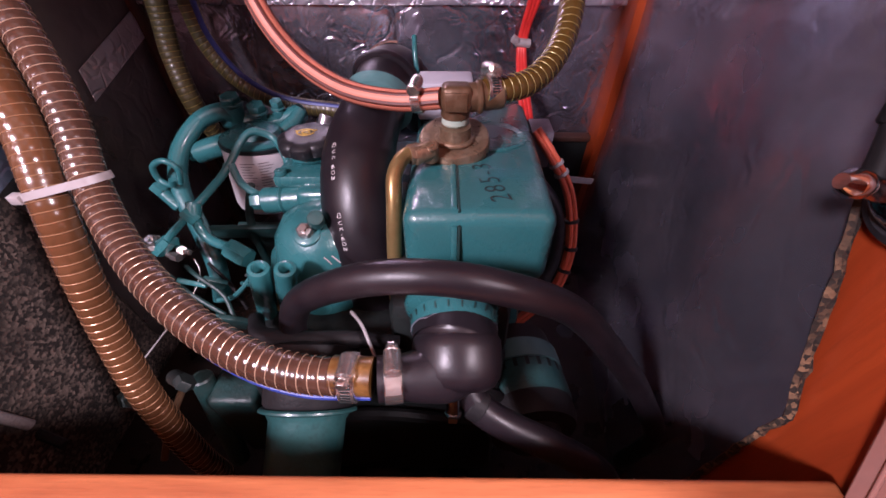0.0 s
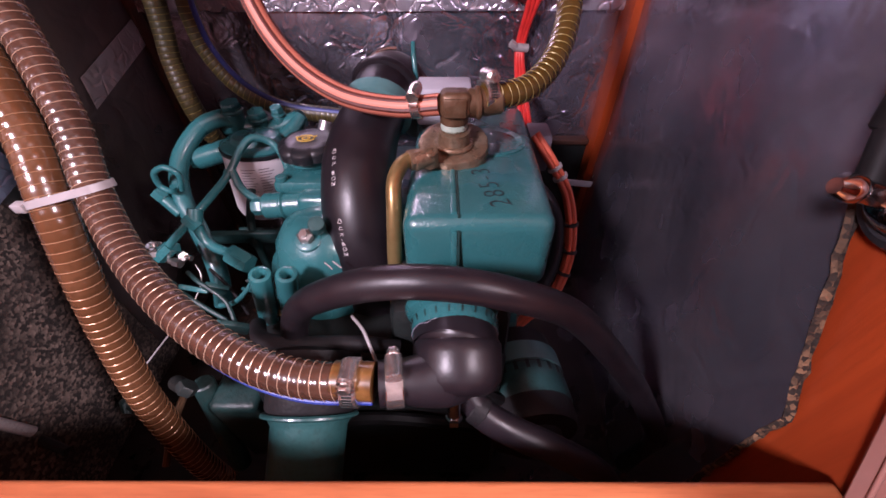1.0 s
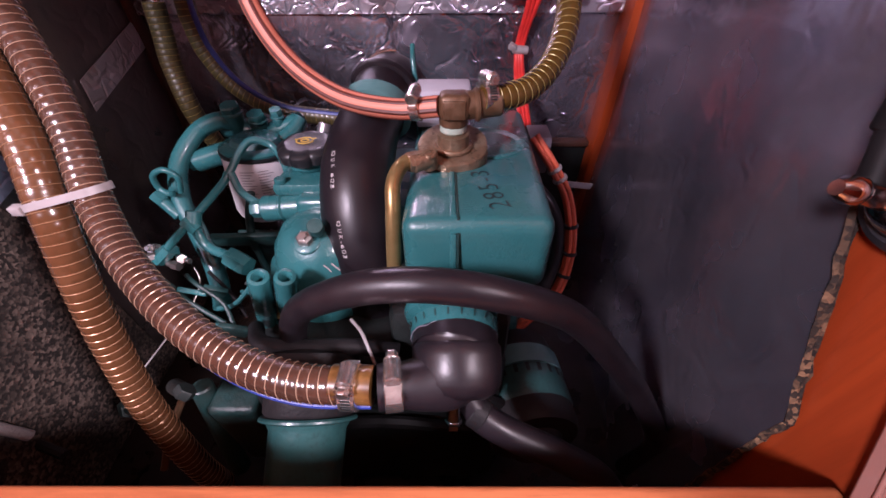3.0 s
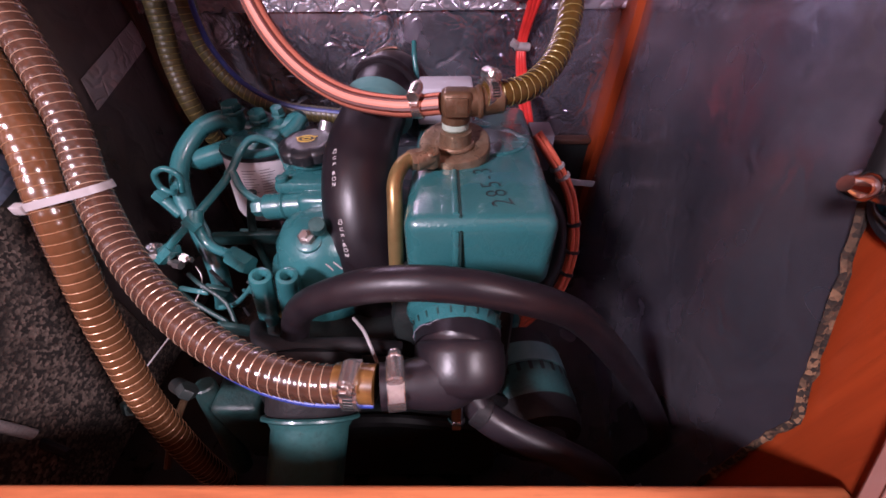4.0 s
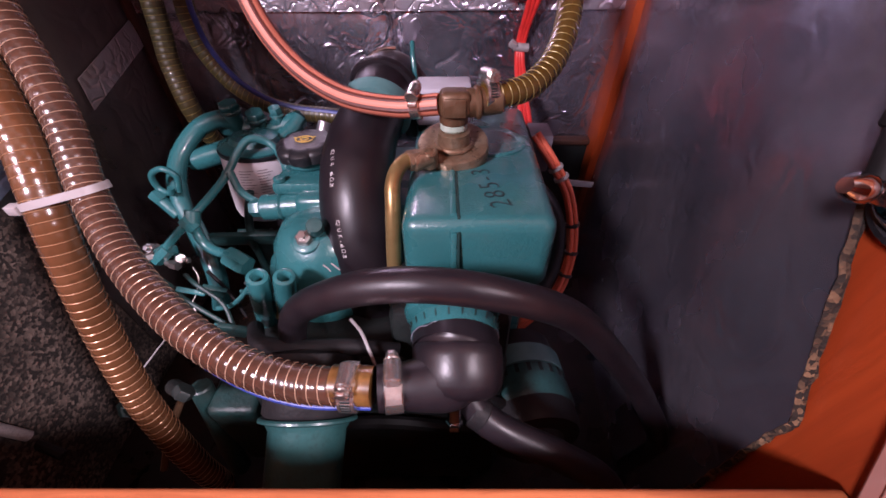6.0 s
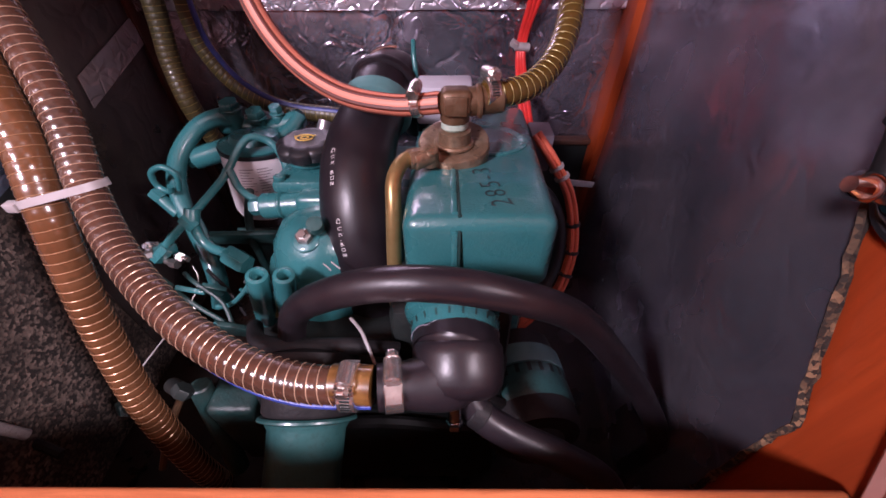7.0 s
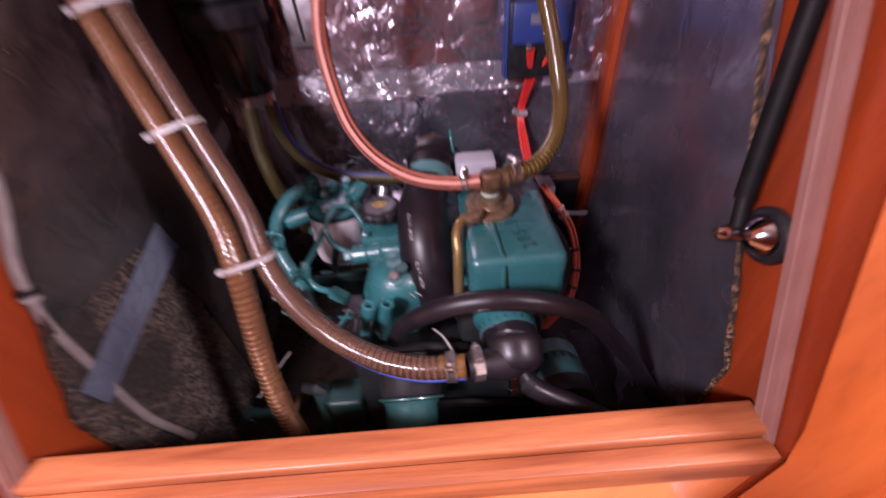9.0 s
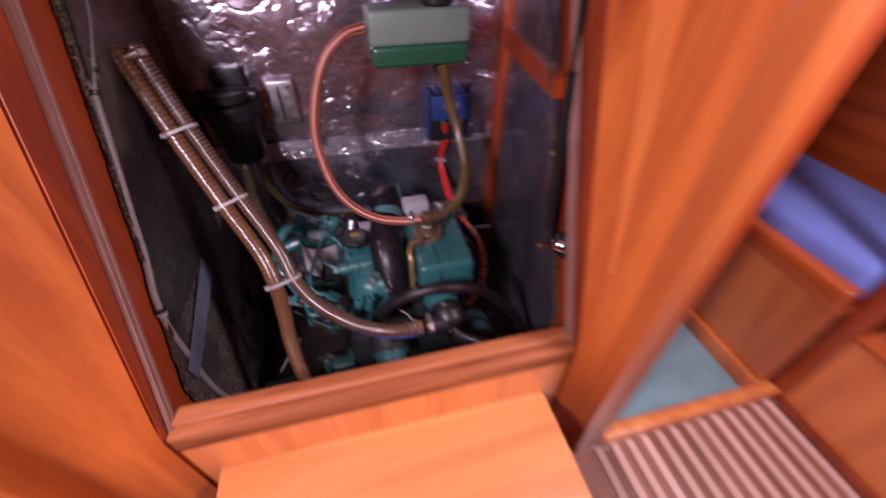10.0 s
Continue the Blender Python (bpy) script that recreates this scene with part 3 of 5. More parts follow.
whole("insulation_left_foil", left_foil, M_FOIL_LEFT, "smoky foil facing torn away below", "insulation", kind="structure")
whole("wall_tape", slab([(-0.504, 0.165, 0.43), (-0.504, 0.173, 0.385), (-0.504, 0.42, 0.44), (-0.504, 0.41, 0.495)], (0.002, 0, 0)), M_TAPE_BLUE,
      "bluish strip of foil tape on the side wall", "tape", kind="structure")
whole("wall_tape", slab([(-0.5050, 0.5737, 0.4954), (-0.5050, 0.5682, 0.4534), (-0.5100, 0.742, 0.491), (-0.5100, 0.735, 0.530)], (0.0012, 0, 0)), M_TAPE_CLEAR,
      "crumpled strip of clear tape on the side wall", "tape", kind="structure")

whole("corner_batten", box(0.300, 0.322, 0.716, 0.768, 0.04, TOP, 0.002), M_WOOD, "narrow varnished corner batten", "trim", kind="structure")
whole("side_beam", slab([(0.259, 0.345, 0.812), (0.303, 0.735, 0.812), (0.303, 0.735, 0.860), (0.259, 0.345, 0.850)], (0.024, 0, 0)), M_WOOD,
      "varnished beam along the side wall", "trim", kind="structure")
whole("corner_batten_left", box(-0.520, -0.506, 0.738, 0.765, 0.04, TOP, 0.002), M_WOOD_BLACK, "dark wooden corner batten", "trim", kind="structure")

# sill, riser, step
whole("hatch_sill", merge(box(-0.520, 0.251, 0.064, 0.098, 0.375, 0.42, 0.004, 3), box(-0.520, 0.251, 0.043, 0.0635, 0.36, 0.409, 0.002)), M_WOOD_SILL,
      "thick varnished sill of the engine hatch", "sill", kind="structure")
whole("hatch_riser", box(-0.520, 0.251, 0.047, 0.09, 0.0, 0.362), M_WOOD_PALE, "varnished riser below the hatch sill", "panel", kind="structure")
step = thing("companionway_step", (-0.14, -0.06, 0), "pale varnished wooden step in front of the engine hatch", "step")
part("tread", box(-0.49, 0.209, -0.26, 0.047, 0.228, 0.25, 0.003), M_WOOD_STEP, step)
part("side_panel", box(-0.485, -0.465, -0.25, 0.045, 0.003, 0.228), M_WOOD_DARK, step)
part("side_panel", box(0.182, 0.202, -0.25, 0.045, 0.003, 0.228), M_WOOD_DARK, step)
part("front_panel", box(-0.465, 0.182, -0.25, -0.232, 0.003, 0.228), M_WOOD_PALE, step)


def seal(x, side, out):
    bm = slab([(x, 0.053, 0.400), (x, 0.079, 0.400), (x + out, 0.079 + 0.47 * 0.70, 1.10), (x + out, 0.053 + 0.47 * 0.70, 1.10)], (side * 0.009, 0, 0))
    bmesh.ops.bevel(bm, geom=bm.edges[:], offset=0.002, segments=2, affect="EDGES")
    ob = thing("hatch_seal", (x, 0.066, 0.40), "greyish rubber seal strip along the hatch frame", "seal", "hatch seals")
    part("strip", bm, M_SEAL, ob)
    lip = tube([(x + side * 0.010, 0.066, 0.402), (x + side * 0.010 + out * 0.5, 0.066 + 0.47 * 0.35, 0.75), (x + side * 0.010 + out, 0.066 + 0.47 * 0.70, 1.098)], 0.0014, 10)
    part("lip", lip, M_SEAL, ob)
    part("end_stop", box(x + side * 0.014 if side < 0 else x, x if side < 0 else x + side * 0.014, 0.052, 0.074, 0.394, 0.4005, 0.001), M_STEEL, ob, "small bright metal stop")
    return ob


seal(0.2545, -1, 0.02)
seal(-0.5215, 1, 0.0)


def cheek(x, post_x, post_y, way, name):
    """The panel from the leaning hatch frame out to the upright post."""
    low, rows = bmesh.new(), []
    for k in range(39):
        z = k * 0.05
        y = front(min(z, TOP))
        a, b = Vector((x + (0.082 * (y - 0.04) if way > 0 else 0.0), y, z)), Vector((post_x, post_y, z))
        back = Vector((way * 0.02, 0.012, 0))
        rows.append([low.verts.new(p) for p in (a, a.lerp(b, 0.33), a.lerp(b, 0.66), b, b + back, a + back)])
    for r0, r1 in zip(rows, rows[1:]):
        for k in range(6):
            low.faces.new((r0[k], r0[(k + 1) % 6], r1[(k + 1) % 6], r1[k]))
    low.faces.new(rows[0])
    low.faces.new(rows[-1])
    return whole(name, low, M_WOOD_CHEEK, "varnished mahogany panel beside the engine hatch", "panel", kind="structure")


cheek(0.2545, 0.326, 0.005, 1, "hatch_cheek_right")
cheek(-0.5235, -0.605, -0.01, -1, "hatch_cheek_left")
# A slightly paler stripe on the right panel, widening upwards.
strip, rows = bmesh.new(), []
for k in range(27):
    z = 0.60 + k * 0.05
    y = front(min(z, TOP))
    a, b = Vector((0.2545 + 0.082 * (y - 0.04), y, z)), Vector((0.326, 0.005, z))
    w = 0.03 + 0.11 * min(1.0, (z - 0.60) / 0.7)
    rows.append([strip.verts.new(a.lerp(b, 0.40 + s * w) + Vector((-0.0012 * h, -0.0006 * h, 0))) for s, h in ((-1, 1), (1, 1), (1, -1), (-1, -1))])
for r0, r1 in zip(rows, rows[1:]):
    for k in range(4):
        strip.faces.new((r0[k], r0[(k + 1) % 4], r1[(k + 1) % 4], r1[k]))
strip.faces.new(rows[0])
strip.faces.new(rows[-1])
whole("pale_cheek_stripe", strip, M_WOOD_STRIPE, "paler stripe in the panel, wider towards the top", "trim", kind="structure")
post = thing("door_post", (0.36, 0.0, 0), "varnished mahogany post between hatch and doorway", "post")
part("post_board", box(0.314, 0.362, -0.029, 0.022, 0.0, 1.9, 0.003), M_WOOD_POST, post)
part("door_stop", box(0.366, 0.39, -0.026, 0.02, 0.0, 1.9, 0.003), M_WOOD, post)
post_l = thing("door_post", (-0.61, 0.0, 0), "varnished mahogany post at the edge of the panel", "post")
part("post_board", box(-0.64, -0.603, -0.06, -0.008, 0.0, 1.9, 0.003), M_WOOD_CHEEK, post_l)
# Out of view; its lower edge is set to block light from above.
whole("hatch_header", box(-0.60, 0.34, 0.31, 0.40, TOP - 0.055, 1.9), M_WOOD, "unseen varnished panel above the hatch, set low to cut off light", "panel", kind="structure")

# cabin: sole, aft cabin seen through the doorway, saloon behind
whole("cabin_sole", box(-1.3, 1.6, -2.4, 0.9, -0.03, -0.001), M_SOLE_DARK, "dark teak of the cabin sole", "floor", kind="structure")
sole = thing("sole_panel", (0.65, -0.3, 0), "teak and holly striped cabin sole panel", "floor", kind="structure")
for i in range(13):
    x = 0.372 + i * 0.0465
    if x < 0.95:
        part("sole_strip", box(x, x + 0.021, -1.4, -0.032, -0.0008, 0.003, 0.0008, 1), M_SOLE_PALE, sole, smooth=False)
whole("door_threshold", box(0.392, 0.965, -0.030, 0.006, 0.0, 0.045, 0.006, 3), M_WOOD_PALE, "pale varnished threshold board", "threshold", kind="structure")
whole("carpet", box(0.40, 0.905, 0.008, 0.75, -0.001, 0.012, 0.003), M_CARPET, "worn teal carpet in the aft cabin", "carpet", kind="structure")
berth = thing("berth", (1.1, 0.3, 0), "mahogany berth front with a raised edge", "berth")
part("front_panel", box(0.905, 0.93, 0.0, 0.85, 0.0, 0.384), M_WOOD_POST, berth)
part("plinth", box(0.885, 0.904, 0.0, 0.85, 0.0, 0.07, 0.003), M_WOOD_POST, berth)
part("lee_rail", box(0.893, 0.935, 0.0, 0.85, 0.385, 0.452, 0.008, 3), M_WOOD_Y, berth)
part("bunk_board", box(0.935, 1.49, 0.0, 0.85, 0.36, 0.38), M_WOOD_DARK, berth)
whole("berth_cushion", box(0.94, 1.30, 0.01, 0.84, 0.38, 0.50, 0.03, 4), M_CUSHION, "blue cloth cushion on the berth", "cushion")
whole("hull_side", box(1.50, 1.56, -2.4, 0.9, 0.0, 1.9), M_WOOD_Y, "mahogany lining of the hull side", "wall", kind="structure")
whole("aft_bulkhead", box(0.36, 1.56, 0.86, 0.9, 0.0, 1.9), M_WOOD_DARK, "dark mahogany bulkhead of the aft cabin", "wall", kind="structure")
jamb = thing("door_post", (0.985, -0.02, 0), "varnished mahogany door post at the threshold", "post")
part("post_board", box(0.966, 1.006, -0.045, 0.0, 0.0, 1.9, 0.004), M_WOOD, jamb)
galley = thing("settee_base", (1.2, -0.5, 0), "low varnished mahogany settee base beside the doorway", "settee")
part("side_panel", box(0.972, 0.99, -1.2, -0.046, 0.0, 0.31), M_WOOD_PALE, galley)
part("plinth", box(0.955, 0.971, -1.2, -0.046, 0.0, 0.03, 0.002), M_WOOD_DARK, galley)
part("top", box(0.968, 1.48, -1.2, -0.046, 0.31, 0.328, 0.004), M_WOOD_Y, galley)
whole("hull_side_left", box(-1.34, -1.28, -2.4, 0.9, 0.0, 1.9), M_WOOD_Y, "mahogany lining of the hull side", "wall", kind="structure")
whole("bulkhead_left", box(-1.28, -0.64, 0.0, 0.03, 0.0, 1.9), M_WOOD, "mahogany bulkhead", "wall", kind="structure")
whole("bulkhead_forward", box(-1.34, 1.56, -2.44, -2.4, 0.0, 1.9), M_WOOD, "mahogany forward bulkhead", "wall", kind="structure")
whole("ceiling_saloon", box(-1.34, 1.56, -2.44, 0.9, 1.9, 1.94), M_CEILING, "pale headlining of the cabin", "ceiling", kind="structure")

# ---- engine ----
engine = thing("marine_diesel_engine", g(-0.08, 0.45, 0.36), "teal-painted marine diesel engine on its bearers", "engine")


def ep(name, bm, mat=None, label="", parent=None):
    return part(name, tipped(bm), mat or M_TEAL, parent or engine, label)


ep("cylinder_block", merge(box(-0.20, 0.10, 0.36, 0.66, 0.46, 0.735, 0.018), box(-0.185, 0.07, 0.40, 0.64, 0.73, 0.765, 0.012)))
# Pan, gear cover and manifold go near-black in place of deep shade.
ep("oil_pan", box(-0.17, 0.08, 0.30, 0.64, 0.36, 0.46, 0.02), M_SHADE_BLACK)
ep("gear_cover", merge(box(-0.21, 0.07, 0.27, 0.37, 0.42, 0.68, 0.02), box(-0.05, 0.07, 0.28, 0.37, 0.66, 0.74, 0.015)), M_SHADE_BLACK)
for x in (-0.24, 0.12):
    ep("engine_mount", merge(box(x - 0.03, x + 0.03, 0.38, 0.46, 0.38, 0.46, 0.008), rod((x, 0.42, 0.34), (x, 0.42, 0.38), 0.012)), M_TEAL_DARK)

# heat exchanger tank
tank = box(-0.5, 0.5, -0.5, 0.5, -0.5, 0.5, 0.0)
for v in tank.verts:
    back, right, up = v.co.y > 0, v.co.x > 0, v.co.z > 0
    v.co = Vector(((0.118 if back else 0.097) if right else -0.031, 0.60 if back else (0.285 if up else 0.292), 0.836 if up else 0.757))
bmesh.ops.bevel(tank, geom=tank.edges[:], offset=0.013, segments=4, affect="EDGES", profile=0.5)
tank_ob = ep("heat_exchanger", tank, label="teal cast housing with rounded corners")
ep("casting_seam", merge(box(0.0150, 0.0172, 0.292, 0.60, 0.834, 0.8364, 0.0004), box(0.0150, 0.0172, 0.2845, 0.2895, 0.764, 0.826, 0.0004)), M_TEAL_DARK, "dark joint in the casting", tank_ob)
ep("casting_lip", merge(box(0.0095, 0.0149, 0.296, 0.59, 0.834, 0.8374, 0.0013), box(0.0095, 0.0149, 0.2836, 0.289, 0.766, 0.826, 0.0013)), parent=tank_ob)
dish = lathe((0.050, 0.462, 0.8355), (0, 0, 1), [(0.049, -0.001), (0.049, 0.0016), (0.046, 0.0030), (0.043, 0.0024), (0.038, 0.0004), (0.001, 0.0003)], 48)
ep("filler_recess", dish, parent=tank_ob)
marker = lettering("285-3", 0.0275, Matrix.Translation((0.0465, 0.345, 0.8366)) @ pose(0, 0, 0, 0, 0, 101), 0.0002, -0.00055)
ep("marker_writing", marker, M_INK, "handwritten black marker figures", tank_ob)
ep("exhaust_manifold", merge(rod((0.03, 0.31, 0.735), (0.05, 0.60, 0.735), 0.042, 24), box(-0.02, 0.09, 0.32, 0.58, 0.70, 0.758, 0.01)), M_SHADE_BLACK)
neck_way = Vector((0, -0.9, -0.32)).normalized()
neck = ep("coolant_neck", lathe((0.011, 0.287, 0.762), neck_way, [(0.030, 0), (0.034, 0.006), (0.0400, 0.014), (0.0415, 0.022), (0.0395, 0.027), (0.034, 0.030), (0.0325, 0.046)], 36))
band = ep("neck_band", lathe((0.013, 0.2575, 0.7520), neck_way, [(0.0335, 0), (0.0368, 0.0006), (0.0368, 0.0125), (0.0335, 0.013)], 36), M_TEAL, "teal painted clamp band", neck)
for k in range(22):
    t = 2 * math.pi * k / 22
    c = Vector((0.013, 0.2520, 0.7500)) + Vector((math.cos(t), -0.32 * math.sin(t), 0.94 * math.sin(t))) * 0.0370
    ep("band_slot", bent(box(-0.0007, 0.0007, -0.0028, 0.0028, -0.0004, 0.0004), Matrix.Translation(c) @ pose(0, 0, 0, 20, math.degrees(math.pi / 2 - t), 0)), M_TEAL_DARK, parent=neck)
rim_line = []
for k in range(40):
    t = 2 * math.pi * k / 40
    wob = noise.noise(Vector((math.cos(t) * 4, math.sin(t) * 4, 2.2))) * 0.0035
    rim_line.append(g(*(Vector((0.013, 0.2440, 0.7472)) + neck_way * wob + Vector((math.cos(t), -0.32 * math.sin(t), 0.94 * math.sin(t))) * 0.0362)))
part("sealant_edge", tube(rim_line + rim_line[:2], 0.00055, 6, 2), M_GREY, neck, "ragged pale edge of sealant")

# bronze pump cap, fitting and tube
pump = ep("bronze_pump_cover", merge(lathe((0.014, 0.417, 0.839), (0, -0.30, 0.95), [(0.034, -0.003), (0.0362, -0.001), (0.0364, 0.0125), (0.0350, 0.0155), (0.0325, 0.0165), (0.0245, 0.0155), (0.019, 0.0165)], 48, 5, 0.020),
          rod((-0.010, 0.380, 0.842), (-0.010, 0.374, 0.860), 0.0085)), M_BRASS, "pitted bronze cover")
ep("pump_boss", merge(lathe((0.014, 0.409, 0.852), (0, -0.16, 1), [(0.0205, 0), (0.0205, 0.0020), (0.0190, 0.0035), (0.0165, 0.0036), (0.0158, 0.015)], 32), rod((-0.008, 0.378, 0.853), (-0.026, 0.368, 0.850), 0.0095)), M_BRASS, parent=pump)
ep("thread_tape", rod((0.014, 0.410, 0.866), (0.014, 0.410, 0.8745), 0.0135), M_TAPE_GREEN, "pale green sealing tape on the thread", pump)
tee = ep("pipe_elbow", merge(rod((0.014, 0.410, 0.873), (0.014, 0.408, 0.902), 0.0142, 20), box(0.0, 0.030, 0.391, 0.420, 0.882, 0.906, 0.006, 3),
          rod((0.025, 0.406, 0.893), (0.060, 0.410, 0.896), 0.0135, 20), rod((-0.010, 0.405, 0.892), (0.004, 0.405, 0.892), 0.0065, 16),
          rod((0.033, 0.4065, 0.8935), (0.040, 0.4072, 0.8940), 0.0155, 20)), M_BROWN, "brown cast pipe elbow")
ep("square_plate", box(0.004, 0.025, 0.3895, 0.393, 0.884, 0.901, 0.001), M_BROWN, parent=tee)
ep("brass_tip", hexnut((-0.015, 0.405, 0.8920), (-0.005, 0.405, 0.8920), 0.0070), M_TUBE, parent=tee)
ep("coolant_tube", tube([(-0.018, 0.374, 0.852), (-0.033, 0.364, 0.852), (-0.0415, 0.345, 0.842), (-0.042, 0.330, 0.818), (-0.044, 0.322, 0.775), (-0.046, 0.318, 0.715)], 0.0072, 16), M_TUBE, "yellowed metal tube")
ep("tube_nut", hexnut((-0.018, 0.374, 0.8515), (-0.030, 0.366, 0.8520), 0.0098), M_BRASS)

# black intake hose with band
hose_line = [(-0.026, 0.618, 0.810), (-0.042, 0.600, 0.850), (-0.066, 0.556, 0.880), (-0.0765, 0.503, 0.863), (-0.0895, 0.450, 0.834), (-0.0900, 0.408, 0.806), (-0.0870, 0.384, 0.770), (-0.0805, 0.373, 0.722), (-0.076, 0.372, 0.66)]
intake = thing("intake_hose", g(-0.08, 0.37, 0.66), "thick black rubber intake hose with white print", "hose")
part("hose_body", tube(gs(hose_line), lambda t: 0.034 if t < 0.2 else 0.0375 - 0.0015 * math.sin(math.pi * min(1, (t - 0.2) / 0.3)) + 0.003 * min(1, max(0, t - 0.42) / 0.15), 32), M_RUBBER, intake)
part("band", lathe(g(-0.0757, 0.502, 0.8628), g(-0.0785, 0.470, 0.8450) - g(-0.0757, 0.502, 0.8628), [(0.037, -0.006), (0.0415, -0.004), (0.0415, 0.013), (0.037, 0.015)], 36), M_TEAL_BAND, intake, "teal painted clamp band")
part("upper_lip", lathe(g(-0.0705, 0.536, 0.876), g(-0.0755, 0.503, 0.863) - g(-0.0705, 0.536, 0.876), [(0.036, -0.006), (0.0415, -0.005), (0.0432, 0.0), (0.0415, 0.005), (0.036, 0.007)], 36), M_RUBBER, intake)
clamp(intake, g(-0.0635, 0.562, 0.878), g(-0.066, 0.556, 0.880) - g(-0.050, 0.588, 0.863), 0.0345, 0.010, (-1.0, 0.0, 0.35))


def print_on(parent, line, text, size, along, turn, r):
    """White print that follows a hose."""
    pts = spline(line, 10)
    frames = carried_frames(pts)
    i = min(range(len(pts)), key=lambda k: (pts[k] - along).length)
    w = frames[i][0]
    out = (Vector(turn) - w * Vector(turn).dot(w)).normalized()
    side = out.cross(w)
    bm = lettering(text, size, Matrix.Identity(4), 0.0001, 0.0, 1.5)
    for v in bm.verts:
        d, s = v.co.x, v.co.y / r
        k = min(max(i + d / 0.0055, 0), len(pts) - 2)
        k0 = int(k)
        c = pts[k0].lerp(pts[k0 + 1], k - k0)
        wk = frames[k0][0]
        o = (out - wk * out.dot(wk)).normalized()
        q = o.cross(wk)
        v.co = c + (o * math.cos(s) + q * math.sin(s)) * (r + 0.0004 + v.co.z)
    part("printed_code", bm, M_WHITE_INK, parent, "white printed characters", smooth=False)


print_on(intake, gs(hose_line), "QUK 602", 0.0064, g(-0.0900, 0.410, 0.808), (-0.38, -0.80, 0.45), 0.0405)
print_on(intake, gs(hose_line), "QUK-602", 0.0064, g(-0.0865, 0.381, 0.766), (-0.30, -0.90, 0.3), 0.0405)

# left bank: pump casting, ports, filter, fuel lines
casting = merge(lathe((-0.135, 0.385, 0.67), (0, 0, 1), [(0.06, 0), (0.058, 0.04), (0.05, 0.085), (0.038, 0.104), (0.02, 0.112)], 24), box(-0.20, -0.09, 0.34, 0.46, 0.60, 0.70, 0.02, 3))
ep("pump_casting", casting)
ep("bolt_seat", lathe((-0.137, 0.352, 0.772), (0, -0.55, 0.83), [(0.0145, -0.003), (0.0145, 0.003), (0.0125, 0.0045), (0.008, 0.0045)], 28))
ep("casting_bolt", lathe((-0.137, 0.350, 0.775), (0, -0.55, 0.83), [(0.0078, 0), (0.0083, 0.002), (0.0083, 0.008), (0.0065, 0.0095), (0.0045, 0.0095), (0.0042, 0.013)], 6), M_STEEL_DULL, "worn steel hex bolt")
for dx in (0, 0.0255):
    c = Vector((-0.170 + dx, 0.302, 0.767))
    ep("bolt_boss", lathe(c + Vector((-0.020, 0.022, -0.08)), (0.24, -0.25, 1), [(0.0110, 0), (0.0108, 0.077), (0.0098, 0.082), (0.0066, 0.083), (0.0052, 0.081), (0.0047, 0.068), (0.001, 0.068)], 28))
ep("feed_block", merge(box(-0.165, -0.098, 0.405, 0.470, 0.752, 0.792, 0.008, 3), rod((-0.212, 0.428, 0.768), (-0.155, 0.428, 0.772), 0.0155, 20), rod((-0.190, 0.428, 0.77), (-0.184, 0.428, 0.7705), 0.0175, 20)))
ep("feed_nut", hexnut((-0.226, 0.428, 0.767), (-0.211, 0.428, 0.768), 0.0105))
ep("side_gallery", merge(box(-0.205, -0.10, 0.47, 0.64, 0.69, 0.752, 0.015), rod((-0.160, 0.476, 0.74), (-0.160, 0.475, 0.80), 0.024, 20)))
cap = ep("oil_filler_cap", lathe((-0.162, 0.478, 0.815), (-0.02, -0.12, 1), [(0.031, 0), (0.0340, 0.002), (0.0350, 0.009), (0.0345, 0.013), (0.031, 0.0165), (0.024, 0.0185), (0.0225, 0.018)], 96, 8, 0.045), M_PLASTIC, "black plastic filler cap with ribs")
ring = bmesh.new()
for r0, r1, gap in ((0.0082, 0.0097, 0.22), (0.0034, 0.0046, 0.05)):
    arcs = []
    for k in range(29):
        t = gap + (2 * math.pi - 2 * gap) * k / 28
        arcs.append([ring.verts.new((math.cos(t) * r * 1.15, math.sin(t) * r * 0.85, h)) for r, h in ((r0, 0), (r1, 0), (r1, 0.0008), (r0, 0.0008))])
    for a, b in zip(arcs, arcs[1:]):
        for k in range(4):
            ring.faces.new((a[k], a[(k + 1) % 4], b[(k + 1) % 4], b[k]))
ring = merge(ring, bent(box(0.0095, 0.0135, -0.0008, 0.0008, 0, 0.0008), pose(0, 0, 0, 0, 0, 25)), bent(box(-0.0135, -0.0095, -0.0008, 0.0008, 0, 0.0008), pose(0, 0, 0, 0, 0, -15)))
ep("oil_symbol", bent(ring, Matrix.Translation((-0.1625, 0.4755, 0.8340)) @ pose(0, 0, 0, 7, -1, 0)), M_YELLOW, "yellow oil pictogram", cap)
ep("filler_base", merge(box(-0.195, -0.125, 0.425, 0.50, 0.785, 0.801, 0.006), rod((-0.162, 0.477, 0.80), (-0.162, 0.478, 0.818), 0.026, 24), rod((-0.185, 0.432, 0.80), (-0.185, 0.432, 0.806), 0.007), rod((-0.130, 0.428, 0.80), (-0.130, 0.428, 0.806), 0.007)))
ep("alloy_plate", merge(box(-0.150, -0.095, 0.52, 0.575, 0.795, 0.815, 0.005), rod((-0.178, 0.56, 0.785), (-0.166, 0.578, 0.822), 0.0095)), M_SILVER, "bare grey alloy bracket")

